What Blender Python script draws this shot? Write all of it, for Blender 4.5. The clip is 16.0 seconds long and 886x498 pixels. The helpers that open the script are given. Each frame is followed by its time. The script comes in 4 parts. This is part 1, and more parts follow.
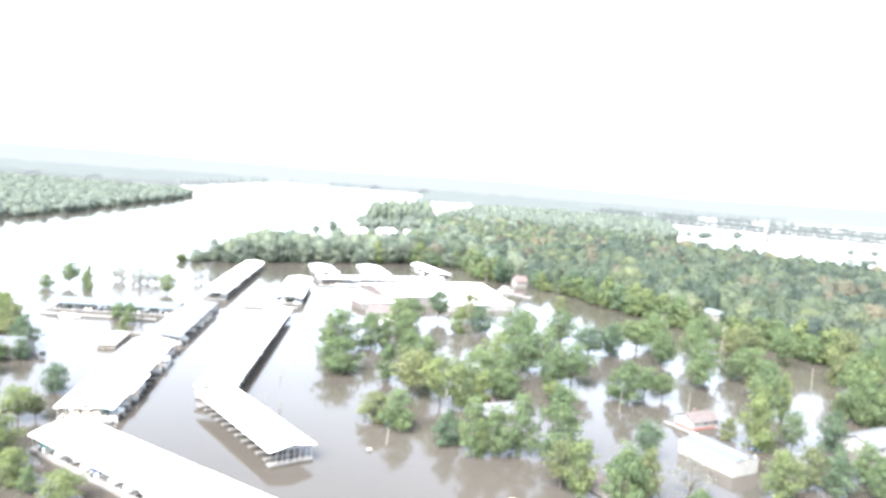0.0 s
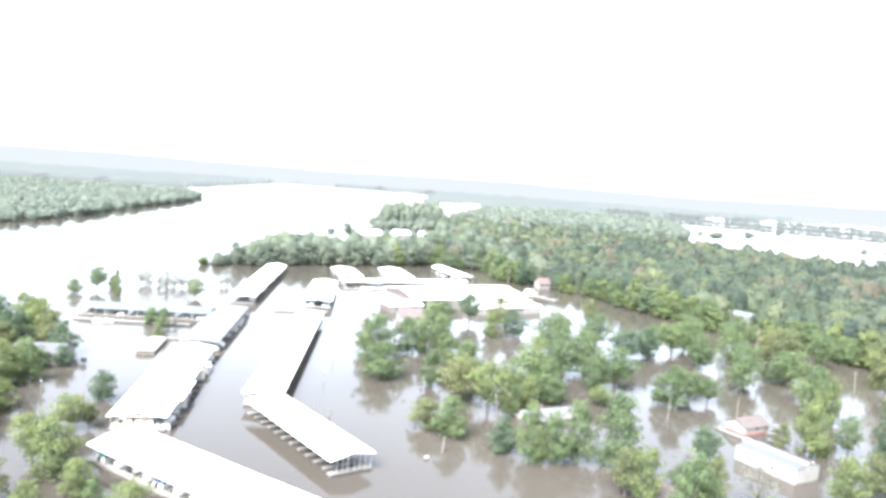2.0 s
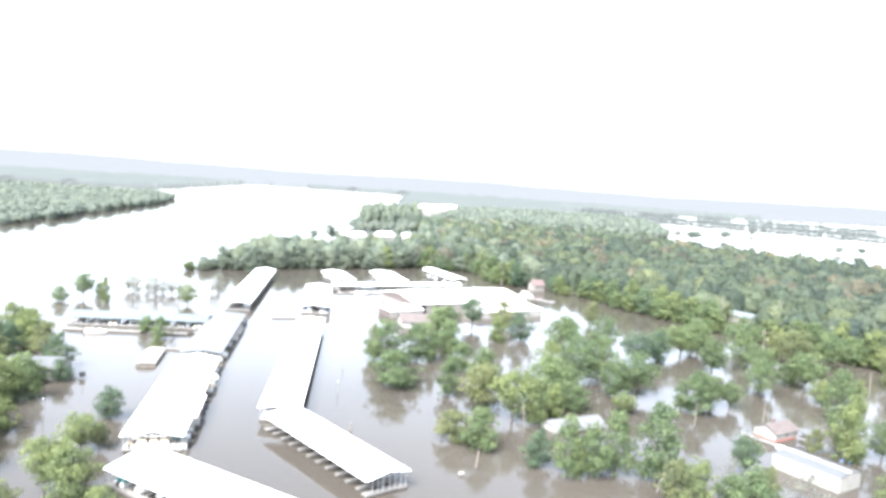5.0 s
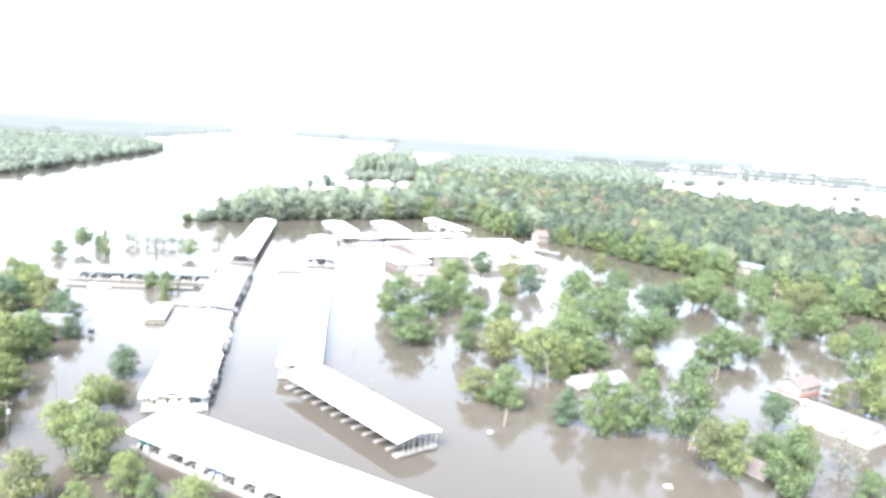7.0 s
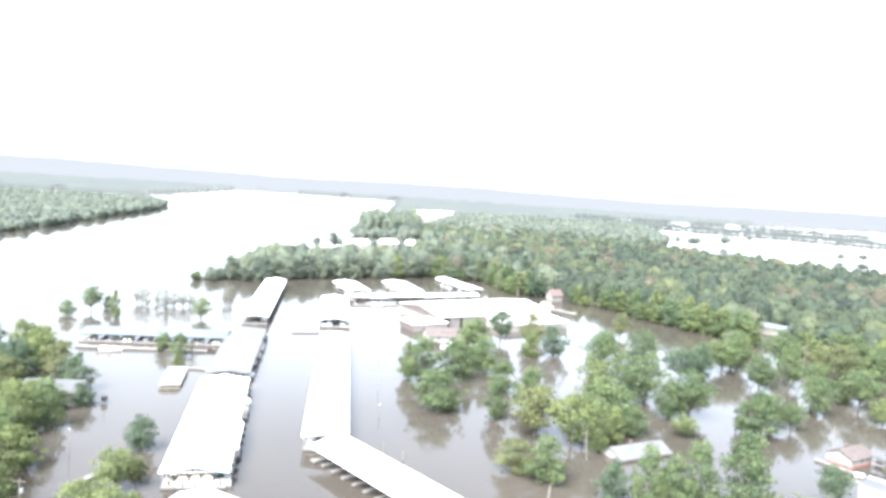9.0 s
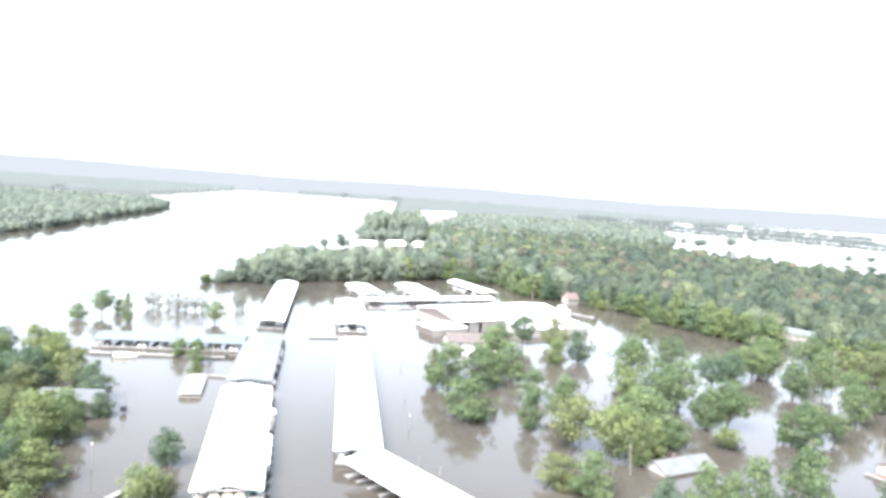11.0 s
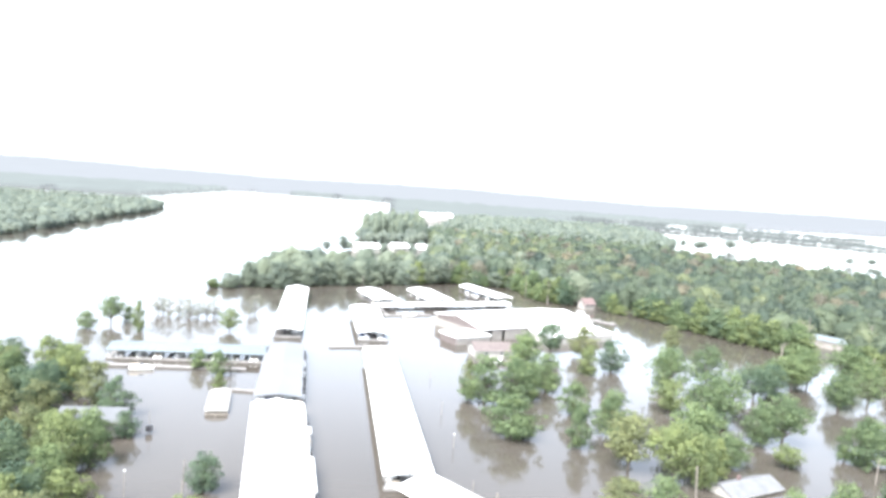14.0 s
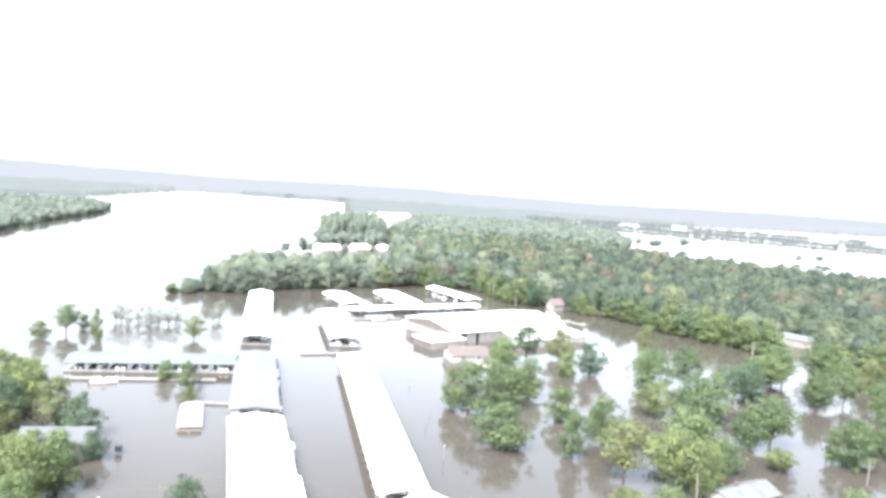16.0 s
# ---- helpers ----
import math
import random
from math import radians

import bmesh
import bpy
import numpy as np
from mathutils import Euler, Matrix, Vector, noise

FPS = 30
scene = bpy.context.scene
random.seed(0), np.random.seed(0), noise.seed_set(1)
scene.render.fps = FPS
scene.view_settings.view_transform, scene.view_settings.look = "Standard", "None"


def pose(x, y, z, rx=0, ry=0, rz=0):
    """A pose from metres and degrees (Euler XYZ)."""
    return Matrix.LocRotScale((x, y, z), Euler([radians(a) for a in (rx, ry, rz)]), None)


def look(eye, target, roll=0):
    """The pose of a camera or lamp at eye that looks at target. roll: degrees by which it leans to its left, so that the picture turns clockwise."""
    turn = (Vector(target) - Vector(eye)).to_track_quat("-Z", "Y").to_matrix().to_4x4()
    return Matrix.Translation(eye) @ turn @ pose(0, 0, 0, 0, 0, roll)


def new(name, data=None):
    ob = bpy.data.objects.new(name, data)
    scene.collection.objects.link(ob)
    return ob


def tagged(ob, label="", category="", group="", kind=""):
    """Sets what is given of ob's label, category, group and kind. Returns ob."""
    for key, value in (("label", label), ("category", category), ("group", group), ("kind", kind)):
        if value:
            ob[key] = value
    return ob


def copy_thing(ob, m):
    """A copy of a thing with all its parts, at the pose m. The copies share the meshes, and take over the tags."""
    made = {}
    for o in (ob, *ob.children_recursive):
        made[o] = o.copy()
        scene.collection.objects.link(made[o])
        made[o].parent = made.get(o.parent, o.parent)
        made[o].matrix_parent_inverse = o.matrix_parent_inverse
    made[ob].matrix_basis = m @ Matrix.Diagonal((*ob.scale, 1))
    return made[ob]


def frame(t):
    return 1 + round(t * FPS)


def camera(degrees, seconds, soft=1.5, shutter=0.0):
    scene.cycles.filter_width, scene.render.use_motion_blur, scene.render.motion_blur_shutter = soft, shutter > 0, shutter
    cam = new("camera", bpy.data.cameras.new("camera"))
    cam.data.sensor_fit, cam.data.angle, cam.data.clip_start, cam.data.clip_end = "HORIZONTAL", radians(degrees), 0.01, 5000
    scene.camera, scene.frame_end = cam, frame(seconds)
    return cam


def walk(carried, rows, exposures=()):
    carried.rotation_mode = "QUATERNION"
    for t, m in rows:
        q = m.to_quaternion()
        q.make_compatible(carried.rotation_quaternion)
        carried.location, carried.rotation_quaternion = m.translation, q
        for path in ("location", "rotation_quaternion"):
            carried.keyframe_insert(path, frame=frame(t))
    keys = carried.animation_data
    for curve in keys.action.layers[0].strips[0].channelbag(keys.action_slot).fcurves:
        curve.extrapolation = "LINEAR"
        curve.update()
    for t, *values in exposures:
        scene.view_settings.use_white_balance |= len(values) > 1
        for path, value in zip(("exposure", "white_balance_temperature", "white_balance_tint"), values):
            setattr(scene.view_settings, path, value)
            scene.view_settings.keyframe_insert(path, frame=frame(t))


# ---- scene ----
# A drone flies over a flooded river marina. Metres, water level at z = 0, y ahead of the first camera.
cam = camera(62.5, 16.0, soft=3.4)
# seconds, x, y, z, pitch, roll, yaw
ROWS = [
    (0.0, 0.00, 0.00, 54.60, -5.60, -4.40, 0.00),
    (0.5, -2.82, 0.20, 54.61, -5.59, -4.39, 0.02),
    (1.0, -5.63, 0.52, 54.60, -5.63, -4.27, 0.05),
    (1.5, -8.25, 0.95, 54.57, -5.59, -4.18, 0.14),
    (2.0, -10.74, 1.63, 54.56, -5.56, -4.15, 0.18),
    (2.5, -13.05, 2.45, 54.51, -5.51, -4.09, 0.23),
    (3.0, -15.14, 3.44, 54.51, -5.48, -4.01, 0.27),
    (3.5, -17.17, 4.51, 54.50, -5.44, -3.95, 0.30),
    (5.8, -25.31, 10.52, 54.07, -5.47, -3.87, -3.10),
    (5.9, -25.66, 10.78, 54.05, -5.90, -3.86, -3.10),
    (6.0, -26.01, 11.04, 54.03, -6.56, -3.86, -3.13),
    (6.1, -26.36, 11.35, 54.08, -7.45, -3.87, -3.16),
    (6.2, -26.71, 11.66, 54.13, -8.32, -3.87, -3.19),
    (6.3, -27.06, 11.97, 54.18, -8.88, -3.88, -3.22),
    (6.4, -27.41, 12.28, 54.23, -9.22, -3.88, -3.25),
    (6.5, -27.76, 12.59, 54.29, -9.35, -3.89, -3.28),
    (7.0, -29.51, 14.08, 54.24, -9.36, -3.91, -3.29),
    (7.3, -30.56, 15.04, 54.41, -9.27, -3.91, -3.26),
    (7.4, -30.90, 15.36, 54.46, -9.06, -3.91, -3.25),
    (7.5, -31.25, 15.68, 54.52, -8.68, -3.91, -3.24),
    (7.6, -31.58, 15.97, 54.50, -7.99, -3.90, -3.21),
    (7.7, -31.91, 16.26, 54.48, -7.12, -3.89, -3.17),
    (7.8, -32.24, 16.55, 54.46, -6.17, -3.87, -3.14),
    (7.9, -32.57, 16.84, 54.44, -5.47, -3.86, -3.11),
    (8.0, -32.90, 17.13, 54.42, -5.13, -3.85, -3.07),
    (8.5, -34.62, 18.67, 54.26, -4.93, -3.87, -3.08),
    (9.0, -36.35, 20.28, 54.24, -4.92, -3.90, -3.09),
    (11.5, -45.67, 28.95, 53.98, -4.86, -4.07, -3.23),
    (12.0, -47.56, 30.63, 53.97, -4.86, -4.12, -3.24),
    (12.5, -49.49, 32.29, 53.98, -4.83, -4.16, -3.28),
    (12.8, -50.48, 33.25, 54.00, -4.81, -4.15, -3.29),
    (13.0, -51.14, 33.89, 54.01, -4.79, -4.15, -3.58),
    (13.1, -51.59, 34.25, 54.00, -4.79, -4.15, -3.95),
    (13.2, -52.04, 34.61, 53.99, -4.78, -4.15, -4.00),
    (13.5, -53.39, 35.68, 53.97, -4.77, -4.16, -4.03),
    (14.0, -55.28, 37.40, 53.97, -4.75, -4.16, -4.05),
    (14.5, -57.11, 39.14, 53.95, -4.74, -4.15, -4.09),
    (15.0, -58.88, 40.87, 53.95, -4.74, -4.13, -4.12),
    (15.4, -60.07, 42.18, 53.96, -4.73, -4.08, -4.17),
    (15.5, -60.37, 42.50, 53.96, -4.72, -4.07, -4.41),
    (15.6, -60.69, 42.86, 53.95, -4.68, -4.05, -5.18),
    (15.7, -61.01, 43.21, 53.95, -4.65, -4.04, -5.98),
    (15.8, -61.33, 43.56, 53.94, -4.61, -4.03, -6.55),
    (15.9, -61.65, 43.91, 53.94, -4.58, -4.01, -7.13),
    (16.0, -61.97, 44.27, 53.93, -4.54, -4.00, -7.78),
]
walk(cam, [(t, pose(x, y, z, 90 + p, 0, w) @ pose(0, 0, 0, 0, 0, -r)) for t, x, y, z, p, r, w in ROWS],
     exposures=[(t, e, 6050, 9) for t, e in ((0, 3.35), (0.8, 3.30), (2, 3.27), (3.6, 3.18), (5.9, 3.22), (6.4, 3.40), (7, 3.47), (7.4, 3.47), (8.1, 3.25), (9.2, 3.17), (11, 3.13), (16, 3.12))])

# ---- light ----
# Hazy bright day: the veiled sun stands high behind the camera, on the river side.
SUN_EL, SUN_AZ = 50.0, -146.0
world = bpy.data.worlds.new("hazy_sky")
scene.world = world
world.use_nodes = True
wn = world.node_tree
sky = wn.nodes.new("ShaderNodeTexSky")
sky.sky_type, sky.sun_disc = "NISHITA", False
sky.sun_elevation, sky.sun_rotation = radians(SUN_EL), radians(SUN_AZ)
sky.dust_density, sky.air_density, sky.altitude = 1.6, 1.0, 100
pale = wn.nodes.new("ShaderNodeHueSaturation")
pale.inputs["Saturation"].default_value = 0.35
wn.links.new(sky.outputs[0], pale.inputs["Color"])
wn.links.new(pale.outputs[0], wn.nodes["Background"].inputs[0])
wn.nodes["Background"].inputs[1].default_value = 0.088
sun = new("sun", bpy.data.lights.new("sun", "SUN"))
sun.data.energy, sun.data.angle, sun.data.color = 3.1, radians(40), (1.0, 0.95, 0.88)
sa, se = radians(SUN_AZ), radians(SUN_EL)
sun.matrix_world = look((400 * math.sin(sa) * math.cos(se), 400 * math.cos(sa) * math.cos(se), 400 * math.sin(se)), (0, 0, 0))

# ---- materials ----
def node_material(name, rough=0.6, metal=0.0):
    m = bpy.data.materials.new(name)
    m.use_nodes = True
    b = m.node_tree.nodes["Principled BSDF"]
    b.inputs["Roughness"].default_value, b.inputs["Metallic"].default_value = rough, metal
    return m, m.node_tree, b


def noise_node(nt, scale, detail=4.0, coords="Object"):
    tc = nt.nodes.new("ShaderNodeTexCoord")
    n = nt.nodes.new("ShaderNodeTexNoise")
    n.inputs["Scale"].default_value, n.inputs["Detail"].default_value = scale, detail
    nt.links.new(tc.outputs[coords], n.inputs["Vector"])
    return n


def ramp_node(nt, fac, stops):
    r = nt.nodes.new("ShaderNodeValToRGB")
    el = r.color_ramp.elements
    while len(el) < len(stops):
        el.new(0.5)
    for e, (p, c) in zip(el, stops):
        e.position, e.color = p, (*c, 1)
    nt.links.new(fac, r.inputs[0])
    return r


def mix_node(nt, mode, fac, a, b):
    m = nt.nodes.new("ShaderNodeMix")
    m.data_type, m.blend_type = "RGBA", mode
    m.inputs[0].default_value = fac
    nt.links.new(a, m.inputs[6])
    nt.links.new(b, m.inputs[7])
    return m


def surface(name, dark, light, rough=0.6, metal=0.0, coarse=0.4, fine=6.0, bump=0.15, gloss=0.5):
    """Weathered paint, wood or metal: stains at one scale, grain at another."""
    m, nt, b = node_material(name, rough, metal)
    b.inputs["Specular IOR Level"].default_value = gloss
    n1, n2 = noise_node(nt, coarse, 5), noise_node(nt, fine, 3)
    r1 = ramp_node(nt, n1.outputs[0], [(0.3, dark), (0.62, light)])
    r2 = ramp_node(nt, n2.outputs[0], [(0.3, (0.86, 0.86, 0.86)), (0.7, (1, 1, 1))])
    mx = mix_node(nt, "MULTIPLY", 1.0, r1.outputs[0], r2.outputs[0])
    nt.links.new(mx.outputs[2], b.inputs["Base Color"])
    bp = nt.nodes.new("ShaderNodeBump")
    bp.inputs["Strength"].default_value, bp.inputs["Distance"].default_value = bump, 0.02
    nt.links.new(n2.outputs[0], bp.inputs["Height"])
    nt.links.new(bp.outputs[0], b.inputs["Normal"])
    return m


def foliage(name, mid, through_light=0.55, spread=1.0):
    """Leaves: every clump, leaf and tree has its own green; part of the light passes through."""
    dark = tuple(c * k ** spread for c, k in zip(mid, (0.66, 0.70, 0.78)))
    light = tuple(c * k ** spread for c, k in zip(mid, (1.32, 1.26, 1.14)))
    m = bpy.data.materials.new(name)
    m.use_nodes = True
    nt = m.node_tree
    nt.nodes.remove(nt.nodes["Principled BSDF"])
    out = nt.nodes["Material Output"]
    geo, info, clump = nt.nodes.new("ShaderNodeNewGeometry"), nt.nodes.new("ShaderNodeObjectInfo"), nt.nodes.new("ShaderNodeAttribute")
    clump.attribute_name = "clump"
    fac = clump.outputs["Fac"]
    for source, weight in ((geo.outputs["Random Per Island"], 0.28), (info.outputs["Random"], 0.3), (noise_node(nt, 0.5, 3).outputs[0], 0.5)):
        off = nt.nodes.new("ShaderNodeMath")
        off.operation, off.inputs[1].default_value = "SUBTRACT", 0.5
        nt.links.new(source, off.inputs[0])
        add = nt.nodes.new("ShaderNodeMath")
        add.operation, add.inputs[1].default_value = "MULTIPLY_ADD", weight * spread
        nt.links.new(off.outputs[0], add.inputs[0])
        nt.links.new(fac, add.inputs[2])
        fac = add.outputs[0]
    r = ramp_node(nt, fac, [(0.12, dark), (0.5, mid), (0.88, light)])
    d, t, mx = nt.nodes.new("ShaderNodeBsdfDiffuse"), nt.nodes.new("ShaderNodeBsdfTranslucent"), nt.nodes.new("ShaderNodeMixShader")
    nt.links.new(r.outputs[0], d.inputs[0])
    nt.links.new(r.outputs[0], t.inputs[0])
    mx.inputs[0].default_value = through_light
    nt.links.new(d.outputs[0], mx.inputs[1])
    nt.links.new(t.outputs[0], mx.inputs[2])
    nt.links.new(mx.outputs[0], out.inputs["Surface"])
    return m


def muddy_water():
    m, nt, b = node_material("muddy_water", 0.08)
    b.inputs["IOR"].default_value = 1.333
    n = noise_node(nt, 0.012, 5)
    r = ramp_node(nt, n.outputs[0], [(0.3, (0.038, 0.0335, 0.0285)), (0.7, (0.051, 0.045, 0.0385))])
    nt.links.new(r.outputs[0], b.inputs["Base Color"])
    w1, w2 = noise_node(nt, 0.45, 4), noise_node(nt, 2.2, 3)
    add = nt.nodes.new("ShaderNodeMath")
    add.operation, add.inputs[1].default_value = "MULTIPLY_ADD", 0.35
    nt.links.new(w2.outputs[0], add.inputs[0])
    nt.links.new(w1.outputs[0], add.inputs[2])
    bp = nt.nodes.new("ShaderNodeBump")
    bp.inputs["Strength"].default_value, bp.inputs["Distance"].default_value = 0.25, 0.06
    nt.links.new(add.outputs[0], bp.inputs["Height"])
    nt.links.new(bp.outputs[0], b.inputs["Normal"])
    return m


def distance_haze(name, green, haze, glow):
    """The far country: a backdrop with the haze put in as colour and a little glow."""
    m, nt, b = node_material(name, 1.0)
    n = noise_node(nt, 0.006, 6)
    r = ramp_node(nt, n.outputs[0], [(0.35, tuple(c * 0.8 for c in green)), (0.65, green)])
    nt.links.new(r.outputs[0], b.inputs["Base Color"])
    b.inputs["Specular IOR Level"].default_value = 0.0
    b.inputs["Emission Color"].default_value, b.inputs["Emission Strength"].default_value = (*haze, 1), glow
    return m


WATER = muddy_water()
# haze over distant trees is put into this paler, flatter leaf colour
LEAF_HAZED = foliage("leaf_far_hazed", (0.144, 0.167, 0.140), 0.5, 0.45)
# glare over the point and headland is put in as paler leaves
LEAF_VEILED = foliage("leaf_veiled_pale", (0.150, 0.176, 0.138), 0.55, 0.7)
LEAF = [
    foliage("leaf_green", (0.121, 0.158, 0.084)),
    foliage("leaf_yellow_green", (0.144, 0.174, 0.084)),
    foliage("leaf_dark_green", (0.096, 0.131, 0.086)),
    # veil over the river is put in as paler grey-green
    foliage("leaf_sparse_veil_pale", (0.190, 0.198, 0.168)),
    foliage("leaf_olive_tan", (0.146, 0.162, 0.086)),
    LEAF_HAZED,
]
LEAF_FOREST = [
    foliage("leaf_forest_green", (0.106, 0.130, 0.092)),
    foliage("leaf_forest_yellow_green", (0.121, 0.141, 0.090)),
    foliage("leaf_forest_deep_green", (0.088, 0.108, 0.084)),
    foliage("leaf_forest_brownish", (0.138, 0.132, 0.100)),
    LEAF_VEILED,
]
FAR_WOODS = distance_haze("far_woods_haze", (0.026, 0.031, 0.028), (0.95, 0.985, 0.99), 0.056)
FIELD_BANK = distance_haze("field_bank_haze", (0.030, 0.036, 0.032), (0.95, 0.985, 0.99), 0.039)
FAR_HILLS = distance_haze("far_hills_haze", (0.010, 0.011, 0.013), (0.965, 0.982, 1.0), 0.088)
BARK = surface("bark", (0.05, 0.042, 0.034), (0.1, 0.085, 0.07), 0.9, coarse=1.5, bump=0.5)
SOIL_AND_DARK = surface("wet_soil_and_dark", (0.03, 0.03, 0.022), (0.05, 0.045, 0.034), 0.9, coarse=0.08)
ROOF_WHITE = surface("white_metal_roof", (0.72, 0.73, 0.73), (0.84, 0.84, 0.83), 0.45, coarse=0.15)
ROOF_GREY = surface("pale_grey_metal_roof", (0.1, 0.103, 0.11), (0.118, 0.121, 0.128), 0.5, coarse=0.12, gloss=0.15)
ROOF_BLUE = surface("pale_blue_metal_roof", (0.092, 0.108, 0.116), (0.107, 0.123, 0.131), 0.5, coarse=0.12, gloss=0.15)
ROOF_PALE = surface("pale_metal_shed_roof", (0.072, 0.075, 0.08), (0.086, 0.089, 0.094), 0.5, coarse=0.2, gloss=0.15)
ROOF_BROWN = surface("brown_shingle", (0.072, 0.06, 0.058), (0.098, 0.083, 0.08), 0.85, coarse=0.8, gloss=0.15)
ROOF_RED = surface("faded_red_roof", (0.092, 0.066, 0.064), (0.114, 0.084, 0.081), 0.8, coarse=0.5, gloss=0.15)
ROOF_SLATE = surface("slate_grey_shingle", (0.084, 0.086, 0.09), (0.112, 0.114, 0.118), 0.8, coarse=0.6, gloss=0.15)
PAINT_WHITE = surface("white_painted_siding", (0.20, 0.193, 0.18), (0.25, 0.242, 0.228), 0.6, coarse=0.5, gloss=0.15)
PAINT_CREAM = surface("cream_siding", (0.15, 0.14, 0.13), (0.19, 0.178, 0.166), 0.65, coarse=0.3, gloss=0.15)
PAINT_RED = surface("red_skirting", (0.22, 0.085, 0.075), (0.27, 0.11, 0.096), 0.7)
STEEL = surface("galvanised_steel", (0.38, 0.39, 0.4), (0.52, 0.53, 0.54), 0.45, 0.6, coarse=1.0)
DECK = surface("weathered_grey_deck", (0.1, 0.095, 0.09), (0.16, 0.152, 0.145), 0.85, coarse=0.7)
TIMBER = surface("grey_timber_pole", (0.1, 0.088, 0.075), (0.17, 0.152, 0.13), 0.85, coarse=1.2)
DARK = surface("dark_interior", (0.035, 0.03, 0.028), (0.06, 0.05, 0.046), 0.8)
GEL_WHITE = surface("white_gelcoat", (0.7, 0.7, 0.68), (0.82, 0.82, 0.8), 0.25, coarse=0.6)
COVER_TEAL = surface("teal_canvas", (0.03, 0.16, 0.16), (0.06, 0.24, 0.23), 0.85)
COVER_NAVY = surface("navy_canvas", (0.03, 0.045, 0.09), (0.06, 0.08, 0.14), 0.85)
COVER_TAN = surface("tan_canvas", (0.4, 0.34, 0.27), (0.52, 0.46, 0.38), 0.85)
BLUE_PLASTIC = surface("blue_plastic", (0.05, 0.12, 0.28), (0.08, 0.17, 0.36), 0.5)
BLACK = surface("black_plastic", (0.02, 0.02, 0.022), (0.04, 0.04, 0.045), 0.4)
GLASS = surface("tinted_glass", (0.03, 0.04, 0.05), (0.05, 0.06, 0.07), 0.08)


# ---- mesh helpers ----
def mesh_object(name, bm, mat, parent=None, label=""):
    me = bpy.data.meshes.new(name)
    bm.to_mesh(me)
    bm.free()
    me.materials.append(mat)
    return shared(name, me, parent, label)


def shared(name, me, parent=None, label="", at=None):
    ob = new(name, me)
    if parent is not None:
        ob.parent = parent
    if at is not None:
        ob.matrix_basis = at
    if label:
        ob["label"] = label
    return ob


def part(name, bm, mat, parent, label=""):
    return mesh_object(name, bm, mat, parent, label)


def raw_mesh(name, verts, faces, mat, clump=None):
    """A mesh from number arrays; faces are all quads or all triangles. clump: a tint for each vertex."""
    me = bpy.data.meshes.new(name)
    verts, faces = np.asarray(verts, np.float32), np.asarray(faces, np.int32)
    k = faces.shape[1]
    me.vertices.add(len(verts))
    me.vertices.foreach_set("co", verts.ravel())
    me.loops.add(faces.size)
    me.loops.foreach_set("vertex_index", faces.ravel())
    me.polygons.add(len(faces))
    me.polygons.foreach_set("loop_start", np.arange(0, faces.size, k, dtype=np.int32))
    me.update(calc_edges=True)
    if clump is not None:
        me.attributes.new("clump", "FLOAT", "POINT").data.foreach_set("value", np.asarray(clump, np.float32))
    me.validate()
    me.materials.append(mat)
    return me


def box(bm, x0, y0, z0, x1, y1, z1, m=None):
    vs = [bm.verts.new(m @ Vector(p) if m else p) for p in
          ((x0, y0, z0), (x1, y0, z0), (x1, y1, z0), (x0, y1, z0), (x0, y0, z1), (x1, y0, z1), (x1, y1, z1), (x0, y1, z1))]
    for f in ((0, 3, 2, 1), (4, 5, 6, 7), (0, 1, 5, 4), (1, 2, 6, 5), (2, 3, 7, 6), (3, 0, 4, 7)):
        bm.faces.new([vs[i] for i in f])
    return bm


def boxed(*a):
    return box(bmesh.new(), *a)


def rod(bm, a, b, r0, r1, sides=6):
    """A tapered round bar from a to b."""
    a, b = Vector(a), Vector(b)
    q = (b - a).to_track_quat("Z", "Y")
    rings = []
    for p, r in ((a, r0), (b, r1)):
        rings.append([bm.verts.new(p + q @ Vector((r * math.cos(i * math.tau / sides), r * math.sin(i * math.tau / sides), 0))) for i in range(sides)])
    for i in range(sides):
        j = (i + 1) % sides
        bm.faces.new((rings[0][i], rings[0][j], rings[1][j], rings[1][i]))
    bm.faces.new(rings[1])
    bm.faces.new(rings[0][::-1])
    return bm


def prism(bm, profile, x0, x1):
    """A profile of (y, z) points drawn along x."""
    a = [bm.verts.new((x0, y, z)) for y, z in profile]
    b = [bm.verts.new((x1, y, z)) for y, z in profile]
    n = len(profile)
    for i in range(n):
        j = (i + 1) % n
        bm.faces.new((a[i], a[j], b[j], b[i]))
    bm.faces.new(a[::-1])
    bm.faces.new(b)
    bmesh.ops.recalc_face_normals(bm, faces=bm.faces[:])
    return bm


def empty(name, m, label, category, group=""):
    e = new(name)
    e.empty_display_size = 0.5
    e.matrix_basis = m
    return tagged(e, label, category, group)


def along(x0, y0, x1, y1, z=0.0):
    """A pose whose x axis runs from the first point to the second, and the length between."""
    return pose(x0, y0, z, 0, 0, math.degrees(math.atan2(y1 - y0, x1 - x0))), math.hypot(x1 - x0, y1 - y0)


def inside(x, y, poly):
    hit = False
    for (xa, ya), (xb, yb) in zip(poly, poly[1:] + poly[:1]):
        if (ya > y) != (yb > y) and x < (xb - xa) * (y - ya) / (yb - ya) + xa:
            hit = not hit
    return hit


# ---- water, land, distance ----
def flat_sheet(name, points, z, mat, label, category):
    bm = bmesh.new()
    bm.faces.new([bm.verts.new((x, y, z)) for x, y in points])
    bmesh.ops.recalc_face_normals(bm, faces=bm.faces[:])
    for f in bm.faces:
        if f.normal.z < 0:
            f.normal_flip()
    return tagged(mesh_object(name, bm, mat), label, category, kind="structure")


